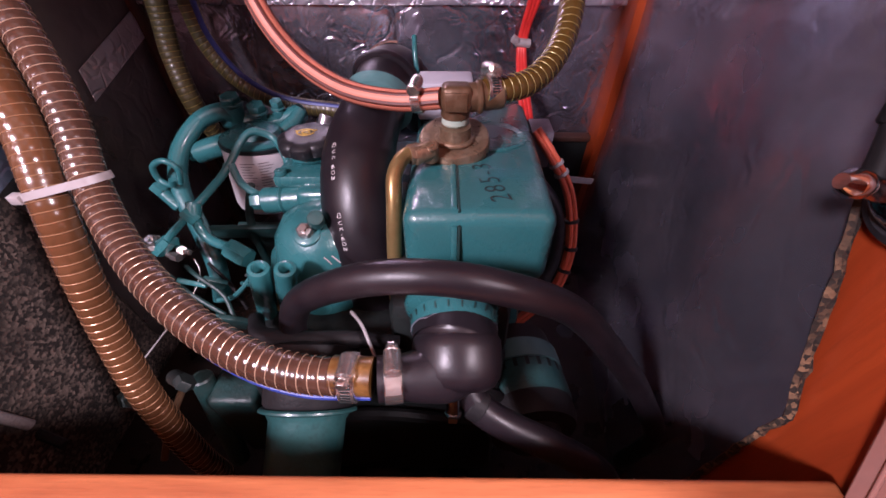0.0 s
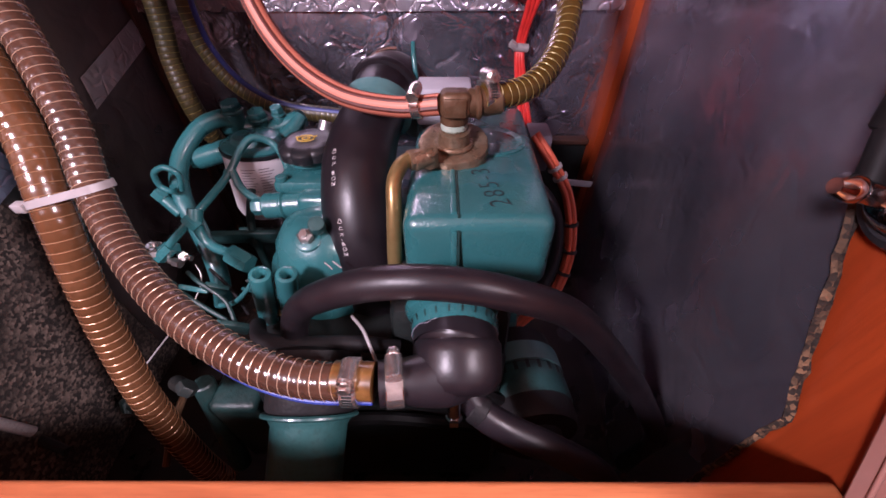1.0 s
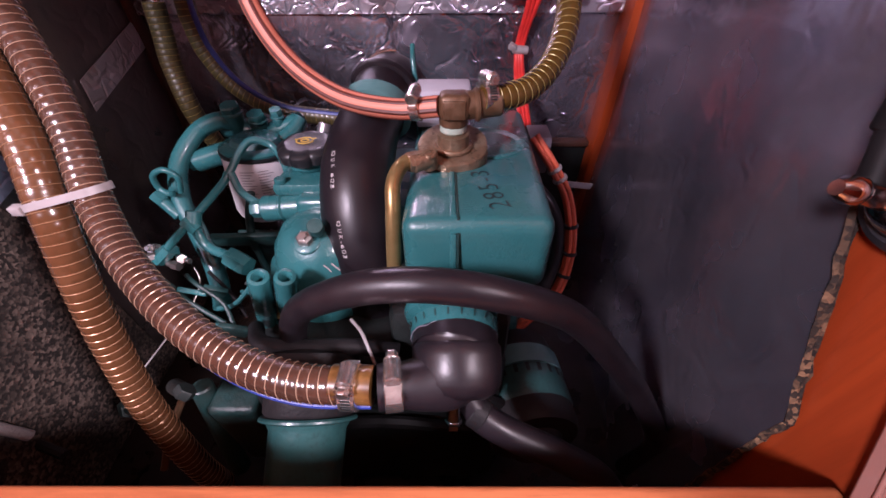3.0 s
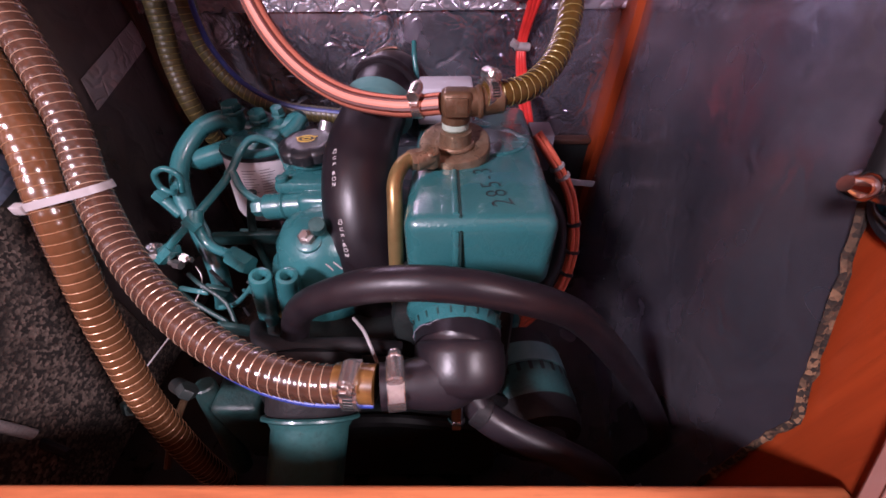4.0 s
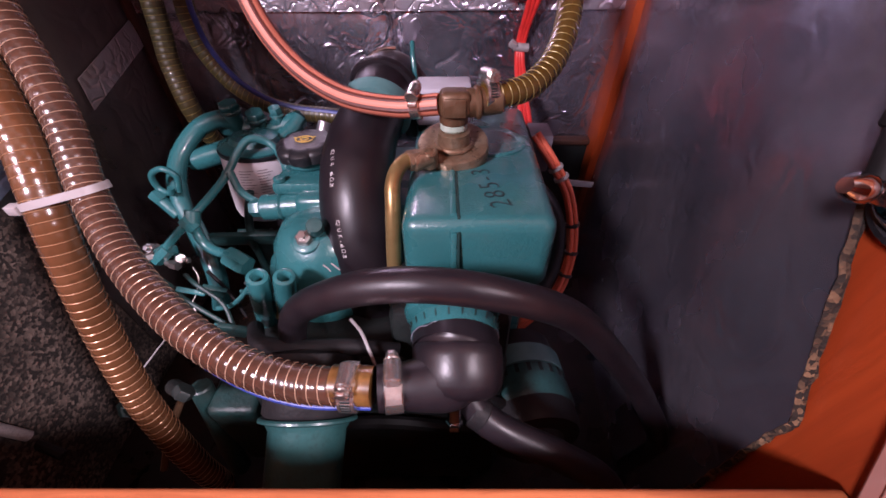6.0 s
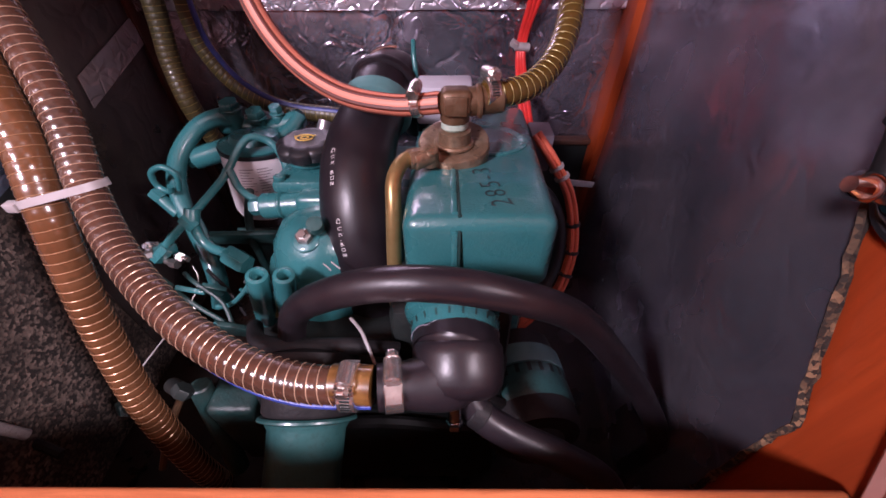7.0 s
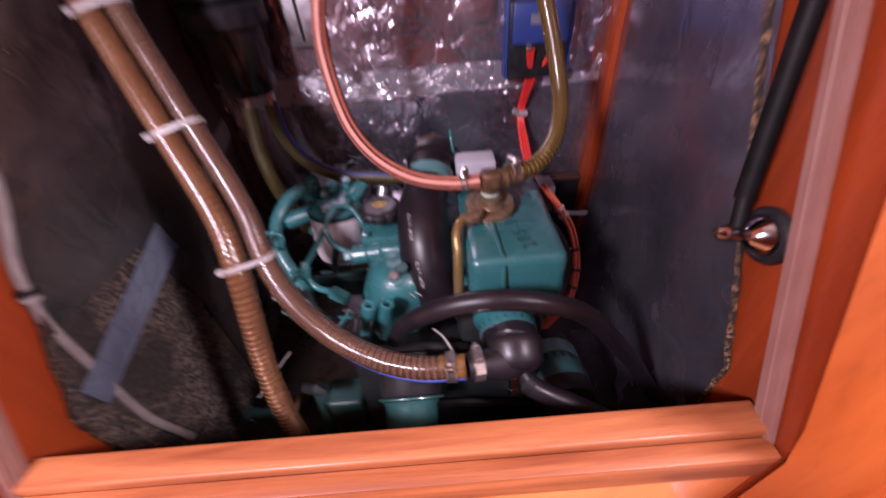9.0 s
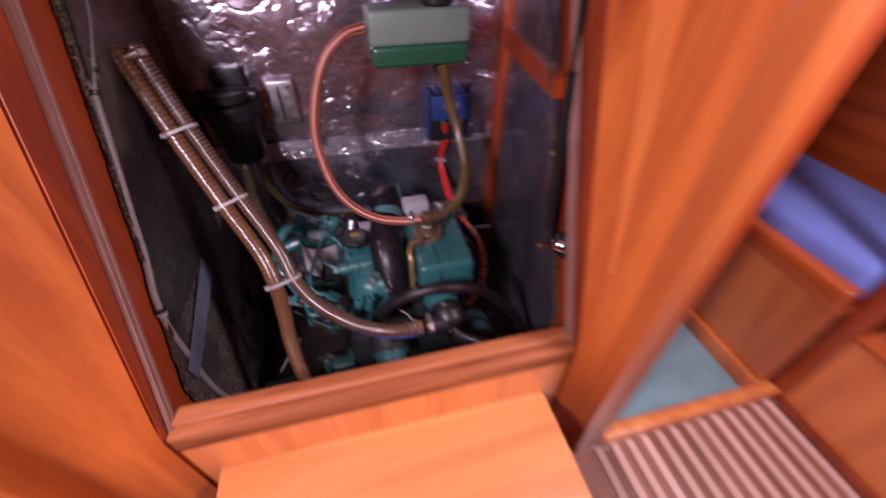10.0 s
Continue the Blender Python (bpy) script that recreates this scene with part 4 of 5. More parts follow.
oil_filter = ep("oil_filter", lathe((-0.263, 0.546, 0.699), (0.06, -0.02, 1), [(0.036, 0), (0.046, 0.006), (0.0485, 0.014), (0.0485, 0.097), (0.047, 0.10)], 40), M_LABEL, "white oil filter with printed label")
ep("filter_collar", lathe((-0.2570, 0.544, 0.798), (0.06, -0.02, 1), [(0.0480, -0.002), (0.0498, -0.001), (0.0498, 0.003), (0.047, 0.004)], 40), M_PLASTIC, parent=oil_filter)
ep("filter_head", lathe((-0.257, 0.544, 0.8015), (0.06, -0.02, 1), [(0.0475, 0), (0.0482, 0.003), (0.0450, 0.0055), (0.034, 0.0075), (0.030, 0.014), (0.016, 0.015)], 36))
lines = bmesh.new()
axis = Vector((0.06, -0.02, 1)).normalized()
for col in range(2):
    for row in range(12):
        t0 = -1.75 + col * 0.48
        span = 0.40 - 0.16 * ((row * 7 + col * 3) % 5) / 4
        c = Vector((-0.263, 0.546, 0.699)) + axis * (0.085 - row * 0.0040)
        vs = []
        for k in range(5):
            t = t0 + span * k / 4
            d = Vector((math.cos(t), math.sin(t), 0))
            vs.append((lines.verts.new(c + d * 0.0489), lines.verts.new(c + d * 0.0489 - axis * 0.0011)))
        for a, b in zip(vs, vs[1:]):
            lines.faces.new((a[0], b[0], b[1], a[1]))
ep("label_print", lines, M_PRINT, "grey lines of fine print", oil_filter)

for (x, y, z), r in (((-0.303, 0.562, 0.462), 0.0135), ((-0.267, 0.556, 0.452), 0.0125), ((-0.236, 0.556, 0.458), 0.0085)):
    fb = part("fuel_bolt", merge(hexnut((x, y, z - 0.006), (x, y - 0.0015, z + 0.004), r * 1.08), rod((x, y, z - 0.009), (x, y, z - 0.006), r * 1.2, 20), rod((x, y + 0.004, z - 0.045), (x, y, z - 0.009), r * 0.98)), M_TEAL, engine)
part("fuel_bracket", tube([(-0.330, 0.572, 0.425), (-0.30, 0.572, 0.425), (-0.26, 0.565, 0.420), (-0.23, 0.562, 0.430), (-0.205, 0.560, 0.442)], lambda t: 0.013 + 0.004 * math.sin(3.1 * t), 14), M_TEAL, engine)
part("bracket_arm", tube([(-0.205, 0.560, 0.445), (-0.215, 0.545, 0.435), (-0.235, 0.525, 0.425), (-0.255, 0.51, 0.425)], 0.010, 12), M_TEAL, engine)
part("banjo_tube", merge(rod((-0.360, 0.520, 0.398), (-0.275, 0.532, 0.420), 0.0155, 20), rod((-0.368, 0.519, 0.396), (-0.359, 0.520, 0.398), 0.012, 16)), M_TEAL, engine)
part("fuel_hose", tube([(-0.305, 0.563, 0.438), (-0.325, 0.558, 0.443), (-0.352, 0.54, 0.434), (-0.372, 0.503, 0.407), (-0.365, 0.462, 0.376), (-0.342, 0.430, 0.344), (-0.316, 0.395, 0.318), (-0.306, 0.372, 0.290), (-0.308, 0.358, 0.262)], 0.0125, 16), M_TEAL, engine, "teal painted thick fuel hose")
part("fuel_pipe", tube([(-0.200, 0.455, 0.422), (-0.204, 0.462, 0.434), (-0.220, 0.478, 0.447), (-0.240, 0.473, 0.457), (-0.252, 0.457, 0.450), (-0.268, 0.428, 0.427), (-0.288, 0.372, 0.412), (-0.312, 0.360, 0.392), (-0.333, 0.350, 0.373)], 0.0048, 12), M_TEAL, engine)
part("fuel_pipe", tube([(-0.259, 0.432, 0.434), (-0.250, 0.42, 0.420), (-0.237, 0.410, 0.414), (-0.220, 0.402, 0.409)], 0.0048, 12), M_TEAL, engine)
part("fuel_pipe", tube([(-0.289, 0.372, 0.409), (-0.286, 0.364, 0.390), (-0.272, 0.355, 0.378), (-0.240, 0.341, 0.378), (-0.222, 0.331, 0.374)], 0.0058, 12), M_TEAL, engine)
part("fuel_pipe", tube([(-0.288, 0.372, 0.411), (-0.300, 0.385, 0.385), (-0.315, 0.40, 0.36), (-0.345, 0.43, 0.352)], 0.0048, 12), M_TEAL, engine)
part("pipe_joint", merge(rod((-0.289, 0.366, 0.403), (-0.287, 0.378, 0.418), 0.0085), hexnut((-0.284, 0.363, 0.401), (-0.296, 0.368, 0.413), 0.008)), M_TEAL, engine)
part("pipe_nut", hexnut((-0.247, 0.343, 0.379), (-0.222, 0.331, 0.372), 0.0125), M_TEAL, engine)
part("pipe_nut", hexnut((-0.340, 0.347, 0.366), (-0.322, 0.354, 0.380), 0.0085), M_TEAL, engine)
part("bleed_screw", merge(hexnut((-0.322, 0.345, 0.362), (-0.313, 0.342, 0.362), 0.006), rod((-0.330, 0.348, 0.362), (-0.322, 0.345, 0.362), 0.004)), M_STEEL_DULL, engine)
part("bleed_screw", hexnut((-0.346, 0.344, 0.374), (-0.338, 0.348, 0.374), 0.0055), M_STEEL_DULL, engine)
part("return_pipe", tube([(-0.352, 0.452, 0.392), (-0.345, 0.452, 0.415), (-0.358, 0.452, 0.427), (-0.376, 0.452, 0.418), (-0.378, 0.452, 0.398), (-0.362, 0.448, 0.392), (-0.356, 0.446, 0.402)], 0.0040, 10), M_TEAL, engine)
part("return_union", merge(rod((-0.385, 0.45, 0.385), (-0.362, 0.44, 0.36), 0.008), hexnut((-0.388, 0.452, 0.39), (-0.378, 0.448, 0.38), 0.010)), M_TEAL, engine)
part("drain_hose", tube([(-0.250, 0.44, 0.40), (-0.262, 0.43, 0.36), (-0.262, 0.42, 0.33), (-0.255, 0.41, 0.28)], 0.0055, 12), M_TEAL_DARK, engine)
part("wire_clip", merge(bent(box(-0.013, 0.013, -0.003, 0.003, -0.008, 0.008, 0.001), pose(-0.268, 0.318, 0.345, 20, 40, 20))), M_TEAL_MID, engine)
part("wire_clip", merge(bent(box(-0.016, 0.016, -0.003, 0.003, -0.010, 0.010, 0.001), pose(-0.236, 0.276, 0.326, 10, 30, 10))), M_TEAL_DARK, engine)
part("thin_lead", tube([(-0.245, 0.33, 0.33), (-0.225, 0.315, 0.345), (-0.205, 0.295, 0.372), (-0.198, 0.285, 0.382)], 0.0025, 8), M_TEAL, engine)
part("thin_lead", tube([(-0.30, 0.33, 0.36), (-0.28, 0.315, 0.36), (-0.25, 0.30, 0.345), (-0.235, 0.28, 0.33)], 0.0025, 8), M_TEAL_DARK, engine)
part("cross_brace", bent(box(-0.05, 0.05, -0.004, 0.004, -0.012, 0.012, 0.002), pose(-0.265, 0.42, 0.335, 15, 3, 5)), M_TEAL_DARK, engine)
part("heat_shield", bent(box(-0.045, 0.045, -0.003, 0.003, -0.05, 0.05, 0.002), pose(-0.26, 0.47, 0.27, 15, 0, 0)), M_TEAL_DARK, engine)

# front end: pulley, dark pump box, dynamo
# The drum's teal is darkened to stand in for shade below the hoses.
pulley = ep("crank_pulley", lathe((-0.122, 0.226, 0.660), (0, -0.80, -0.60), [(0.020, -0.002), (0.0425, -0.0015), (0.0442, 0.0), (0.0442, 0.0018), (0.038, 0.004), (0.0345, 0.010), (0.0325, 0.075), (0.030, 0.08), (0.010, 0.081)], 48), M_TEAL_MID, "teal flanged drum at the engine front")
ep("filter_can", lathe((-0.122, 0.274, 0.696), (0, -0.80, -0.60), [(0.030, 0), (0.0425, 0.004), (0.0435, 0.012), (0.0415, 0.055), (0.039, 0.058)], 40), M_RUBBER_DULL, "black can behind the drum", pulley)
for k in range(2):
    bars = bmesh.new()
    for n in range(7 - k):
        t = 2.02 - n * 0.085
        d = Vector((math.cos(t) * -1, 0.6 * math.sin(t), 0.8 * math.sin(t)))
        e = Vector((0, -0.80, -0.60))
        c = Vector((-0.122, 0.274, 0.696)) + e * (0.036 + k * 0.010) + Vector((d.x, -d.y * -1, d.z)).normalized() * 0.0437
        q = Vector((d.x, d.y * 1, d.z)).normalized()
        m = Matrix.Translation(c) @ Matrix((e.cross(q), e, q)).transposed().to_4x4()
        bars = merge(bars, bent(box(-0.0013, 0.0013, -0.003, 0.003, -0.0003, 0.0005), m))
    ep("print_bar", bars, M_PRINT_PALE, parent=pulley)
# The belt borrows the strut's deep black so it sinks into shade.
ep("drive_belt", merge(tube([(-0.16, 0.28, 0.635), (-0.08, 0.27, 0.652), (0.0, 0.27, 0.648), (0.07, 0.27, 0.61)], 0.007, 8), tube([(-0.15, 0.26, 0.58), (-0.06, 0.255, 0.60), (0.06, 0.26, 0.57)], 0.007, 8)), M_STRUT)
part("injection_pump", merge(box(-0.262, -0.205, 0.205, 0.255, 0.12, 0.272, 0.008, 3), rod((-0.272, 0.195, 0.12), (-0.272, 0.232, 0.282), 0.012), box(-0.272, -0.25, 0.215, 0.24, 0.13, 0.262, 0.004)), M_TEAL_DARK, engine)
part("lever", merge(rod((-0.258, 0.205, 0.322), (-0.285, 0.22, 0.305), 0.008), hexnut((-0.258, 0.200, 0.324), (-0.252, 0.206, 0.329), 0.010)), M_SHADE_BLACK, engine)
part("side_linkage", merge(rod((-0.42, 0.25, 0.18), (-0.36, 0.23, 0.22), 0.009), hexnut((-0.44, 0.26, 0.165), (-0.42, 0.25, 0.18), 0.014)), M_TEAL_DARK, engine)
a_way = Vector((0.10, -1.0, -0.04)).normalized()
a_base = Vector((0.0960, 0.3400, 0.5790))
dynamo = ep("alternator", lathe(a_base - a_way * 0.03, a_way, [(0.036, 0), (0.050, 0.006), (0.0520, 0.03), (0.0520, 0.112), (0.048, 0.122), (0.030, 0.124), (0.028, 0.135), (0.012, 0.136)], 40), M_RUBBER_DULL, "black alternator body with teal bands")
ep("alternator_band", lathe(a_base, a_way, [(0.0520, 0), (0.0548, 0.001), (0.0548, 0.026), (0.0520, 0.027)], 40), M_TEAL_BAND, "pale teal painted band", dynamo)
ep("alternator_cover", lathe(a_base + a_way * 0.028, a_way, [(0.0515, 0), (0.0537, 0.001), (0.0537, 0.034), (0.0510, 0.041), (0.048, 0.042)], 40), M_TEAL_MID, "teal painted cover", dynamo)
_, a_s, a_b = frame_along(a_way)
for k in range(24):
    t = k * 0.2618
    d = a_s * math.cos(t) + a_b * math.sin(t)
    m = Matrix.Translation(a_base + a_way * 0.0335 + d * 0.0534) @ Matrix((a_way, a_way.cross(d), d)).transposed().to_4x4()
    ep("vent_slot", bent(box(-0.0055, 0.0055, -0.0022, 0.0022, -0.001, 0.0007), m), M_SHADE_BLACK, parent=dynamo)

# rubber elbow to the raw-water hose
elbow = thing("rubber_elbow", g(0.013, 0.22, 0.72), "black moulded rubber elbow on the engine front", "hose")
part("elbow_body", tube(gs([(0.013, 0.245, 0.7475), (0.0135, 0.235, 0.7475), (0.012, 0.222, 0.746), (0.004, 0.210, 0.744), (-0.010, 0.2035, 0.745), (-0.030, 0.199, 0.748), (-0.044, 0.197, 0.7485)]),
     lambda t: 0.0352 if t < 0.3 else (0.0352 - 0.0182 * min(1, (t - 0.3) / 0.5) ** 0.8), 32, 14), M_RUBBER, elbow)
part("end_bulge", bent(lathe((0, 0, -0.03), (0, 0, 1), [(0.010, 0), (0.022, 0.0012), (0.0295, 0.005), (0.0340, 0.012), (0.0354, 0.022), (0.0357, 0.032), (0.0354, 0.040), (0.0335, 0.0425)], 40), Matrix.Translation(g(0.0145, 0.223, 0.7465)) @ pose(0, 0, 0, -62, 0, 0)), M_RUBBER, elbow)
part("drain_stub", merge(rod(g(0.012, 0.206, 0.715), g(0.012, 0.202, 0.697), 0.0055), hexnut(g(0.012, 0.202, 0.697), g(0.012, 0.200, 0.690), 0.0072)), M_CHROME, elbow)
clamp(elbow, g(-0.033, 0.1985, 0.748), g(-0.044, 0.197, 0.7485) - g(-0.030, 0.199, 0.748), 0.0172, 0.0135, (0.0, 0.0, 1.0))


def ribbed(points, r, pitch, depth, seg=22, per=6):
    """A spirally reinforced hose: its wall swells a little between the turns of the wire."""
    line = spline(points, 24)
    gone = [0.0]
    for p, q in zip(line, line[1:]):
        gone.append(gone[-1] + (q - p).length)
    count = int(gone[-1] / pitch * per)
    even, k = [], 0
    for i in range(count + 1):
        d = gone[-1] * i / count
        while k < len(line) - 2 and gone[k + 1] < d:
            k += 1
        even.append(line[k].lerp(line[k + 1], (d - gone[k]) / max(gone[k + 1] - gone[k], 1e-9)))
    bm, rings = bmesh.new(), []
    for i, (p, (w, a, b)) in enumerate(zip(even, carried_frames(even))):
        ring = []
        for n in range(seg):
            t = 2 * math.pi * n / seg
            rr = r - depth * (0.5 + 0.5 * math.cos(2 * math.pi * i / per - t))
            ring.append(bm.verts.new(p + (a * math.cos(t) + b * math.sin(t)) * rr))
        rings.append(ring)
    for r0, r1 in zip(rings, rings[1:]):
        for n in range(seg):
            bm.faces.new((r0[n], r0[(n + 1) % seg], r1[(n + 1) % seg], r1[n]))
    bm.faces.new(rings[0])
    bm.faces.new(rings[-1])
    return bm


def wire_hose(name, label, points, r, mats, pitch, wire, at=None):
    ob = thing(name, at or points[-1], label, "hose")
    part("hose_body", ribbed(points, r, pitch, 0.00036), mats[0], ob)
    part("spiral_wire", coil(points, r - 0.00005, pitch, wire), mats[1], ob)
    return ob


HOSE_A = [Vector((-0.480, 0.527, 0.905)), Vector((-0.432, 0.477, 0.770)), Vector((-0.371, 0.405, 0.645)), Vector((-0.319, 0.340, 0.555)), Vector((-0.2965, 0.294, 0.500)), Vector((-0.259, 0.248, 0.463)),
          Vector((-0.205, 0.205, 0.442)), Vector((-0.150, 0.176, 0.431)), Vector((-0.100, 0.162, 0.427)), Vector((-0.048, 0.1595, 0.428))]
HOSE_B = [Vector((-0.507, 0.515, 0.905)), Vector((-0.462, 0.467, 0.770)), Vector((-0.404, 0.395, 0.645)), Vector((-0.353, 0.330, 0.552)), Vector((-0.335, 0.288, 0.492)), Vector((-0.333, 0.262, 0.430)),
          Vector((-0.337, 0.240, 0.350)), Vector((-0.333, 0.215, 0.262)), Vector((-0.323, 0.195, 0.150)), Vector((-0.318, 0.19, 0.06))]
raw_hose = wire_hose("raw_water_hose", "brown clear hose with a spiral wire to the engine", HOSE_A, 0.0142, (M_HOSE, M_WIRE), 0.0076, 0.00036)
wire_hose("drain_hose", "amber clear hose with a spiral wire into the bilge", HOSE_B, 0.0156, (M_HOSE_AMBER, M_WIRE_AMBER), 0.0092, 0.0004)
clamp(raw_hose, g(-0.0635, 0.1955, 0.7495), Vector((1, -0.05, 0.02)), 0.0147, 0.013, (0.05, 0.0, 1.0))
clamp(raw_hose, HOSE_A[0] + Vector((0.004, -0.006, -0.015)), HOSE_A[1] - HOSE_A[0], 0.0147, 0.013, (0.0, -1.0, 0.2))
part("hose_end", tube([HOSE_A[-1].lerp(HOSE_A[-2], f) for f in (0.55, 0.35, 0.15, -0.02)], 0.01445, 22), M_AMBER_END, raw_hose, "amber end of the hose")
part("blue_stripe", tube([p + Vector((0.0, -0.0122, -0.0072)) for p in HOSE_A[5:]], 0.0024, 8), M_BLUE_HOSE, raw_hose, "blue stripe along the underside")


def tie(points, width, tail, label="white nylon cable tie round the hoses"):
    """A cable tie: a flat band laid round a closed loop, with its lock and cut tail."""
    ob = thing("cable_tie", points[0], label, "cable tie", "cable ties")
    line = spline([*points, points[0]], 8)
    c = sum(line, Vector()) / len(line)
    axis = (line[4] - c).cross(line[12] - c).normalized()
    bm, rows = bmesh.new(), []
    for p in line:
        o = (p - c).normalized()
        rows.append([bm.verts.new(p + axis * width * s + o * h) for s, h in ((-0.5, 0), (0.5, 0), (0.5, 0.0012), (-0.5, 0.0012))])
    for a, b in zip(rows, rows[1:]):
        for k in range(4):
            bm.faces.new((a[k], a[(k + 1) % 4], b[(k + 1) % 4], b[k]))
    part("tie_band", bm, M_TIE, ob)
    t = Vector(tail)
    part("tie_lock", bent(box(-0.005, 0.005, -0.004, 0.004, -0.004, 0.004, 0.001), Matrix.Translation(t)), M_TIE, ob)
    return ob


def tie_round(a, b, way, r, width):
    """A tie round two hoses whose centres are a and b."""
    a, b, w = Vector(a), Vector(b), Vector(way).normalized()
    u = (b - a)
    u = (u - w * u.dot(w)).normalized()
    v = w.cross(u)
    b = a + u * (b - a).dot(u)
    r += 0.0006
    loop = [a + v * r, b + v * r, b + (u + v) * r * 0.7, b + u * r, b + (u - v) * r * 0.7, b - v * r, a - v * r, a + (-u - v) * r * 0.7, a - u * r, a + (v - u) * r * 0.7]
    return tie(loop, width, b + u * r * 0.9 - v * r * 0.75)


tie_round((-0.2985, 0.297, 0.504), (-0.336, 0.292, 0.499), (0.25, -0.35, -1), 0.0156, 0.0065)
tie_round((-0.371, 0.405, 0.645), (-0.404, 0.395, 0.645), (0.35, -0.45, -0.9), 0.0152, 0.006)
tie_round((-0.432, 0.477, 0.770), (-0.462, 0.467, 0.770), (0.3, -0.4, -0.9), 0.0152, 0.006)

# black coolant hose looping over the front
ARCH = gs([(-0.148, 0.285, 0.645), (-0.147, 0.283, 0.682), (-0.136, 0.272, 0.728), (-0.117, 0.258, 0.767), (-0.084, 0.240, 0.799), (-0.045, 0.228, 0.820), (0.000, 0.222, 0.826), (0.050, 0.224, 0.814), (0.1054, 0.2382, 0.7777), (0.159, 0.2517, 0.7101), (0.2142, 0.2654, 0.6266), (0.2599, 0.2657, 0.5312), (0.262, 0.29, 0.42)])
loop_hose = thing("heater_hose", ARCH[0], "matt black rubber hose looping over the engine front", "hose")
part("hose_body", tube(ARCH, 0.0125, 24, 12), M_RUBBER, loop_hose)
clamp(loop_hose, g(-0.146, 0.284, 0.676), (0, 0, 1), 0.013, 0.010, (-1, -0.2, 0), M_STEEL_DULL)
LOWER = gs([(0.018, 0.228, 0.705), (0.034, 0.214, 0.686), (0.060, 0.204, 0.672), (0.105, 0.197, 0.648), (0.152, 0.196, 0.606), (0.187, 0.20, 0.54)])
lower = thing("lower_hose", LOWER[0], "black rubber hose running down beside the engine", "hose")
part("hose_body", tube(LOWER, 0.0135, 20), M_RUBBER, lower)
part("end_cuff", lathe(LOWER[1], LOWER[2] - LOWER[1], [(0.0133, -0.008), (0.0141, -0.007), (0.0141, 0.004), (0.0133, 0.005)], 24), M_RUBBER_DULL, lower)

whole("ground_hose", tube(gs([(-0.19, 0.30, 0.70), (-0.17, 0.27, 0.712), (-0.13, 0.262, 0.715), (-0.08, 0.265, 0.712), (-0.04, 0.27, 0.70)]), 0.008, 14), M_RUBBER_DULL, "thin black hose behind the arching hose", "hose")
sensor = whole("sensor_lead", tube([(-0.085, 0.245, 0.390), (-0.072, 0.228, 0.394), (-0.063, 0.212, 0.390), (-0.056, 0.20, 0.378)], 0.0016, 8), M_TIE, "thin pale sensor lead", "wire")
whole("brass_plug", merge(rod((-0.108, 0.222, 0.375), (-0.095, 0.205, 0.362), 0.0045), hexnut((-0.111, 0.226, 0.379), (-0.106, 0.220, 0.374), 0.006)), M_BRASS, "small brass plug on the engine front", "fitting")

# orange hose from the elbow up to the expansion tank
ORANGE = gs([(0.000, 0.404, 0.893), (-0.044, 0.415, 0.888), (-0.100, 0.435, 0.894), (-0.150, 0.458, 0.920), (-0.186, 0.480, 0.965), (-0.204, 0.50, 1.03), (-0.207, 0.512, 1.09), (-0.190, 0.520, 1.165), (-0.158, 0.522, 1.232), (-0.112, 0.525, 1.272), (-0.070, 0.53, 1.283)])
vent = thing("vent_hose", ORANGE[0], "salmon orange ribbed rubber hose with dark stripes", "hose")
part("hose_body", tube(ORANGE, 0.0098, 20, 12), M_ORANGE, vent)
for k in range(6):
    part("dark_stripe", tube(ORANGE, 0.0033, 8, 12, (k * math.pi / 3, 0.0072)), M_ORANGE_DARK, vent, "dark red stripe")
clamp(vent, g(-0.022, 0.4075, 0.890), ORANGE[1] - ORANGE[0], 0.0102, 0.010, (0.1, -0.2, 1.0))

# olive hose from the elbow to the expansion tank
OLIVE = gs([(0.040, 0.405, 0.900), (0.062, 0.414, 0.899), (0.090, 0.432, 0.903), (0.116, 0.458, 0.921), (0.132, 0.488, 0.952), (0.136, 0.515, 0.99), (0.128, 0.540, 1.05), (0.112, 0.555, 1.12), (0.100, 0.560, 1.20)])
feed = wire_hose("coolant_hose", "olive clear hose with a pale spiral wire", OLIVE, 0.0128, (M_OLIVE, M_WIRE_OLIVE), 0.0082, 0.0004)
part("blue_stripe", tube(OLIVE[2:], 0.0030, 8, 12, (2.6, 0.0118)), M_BLUE_HOSE, feed, "pale blue stripe")
clamp(feed, g(0.0455, 0.4090, 0.9000), OLIVE[1] - OLIVE[0], 0.0133, 0.013, (-0.2, 0.1, 1.0))

tank_thing = thing("expansion_tank", (0.045, 0.60, 0.79), "milky plastic expansion tank with green coolant", "tank")
part("tank_lower", box(-0.060, 0.155, 0.565, 0.66, 0.822, 0.868, 0.010, 3), M_COOLANT, tank_thing, "green coolant showing through the plastic")
part("tank_upper", box(-0.063, 0.158, 0.562, 0.663, 0.866, 0.935, 0.010, 3), M_MILKY, tank_thing)
part("filler_cap", rod((0.09, 0.60, 0.935), (0.09, 0.60, 0.975), 0.036, 24), M_PLASTIC, tank_thing)
part("outlet", rod((0.094, 0.615, 0.795), (0.094, 0.615, 0.83), 0.010), M_PLASTIC, tank_thing)
part("tank_bracket", box(-0.01, 0.11, 0.66, 0.765, 0.84, 0.855), M_SILVER, tank_thing)

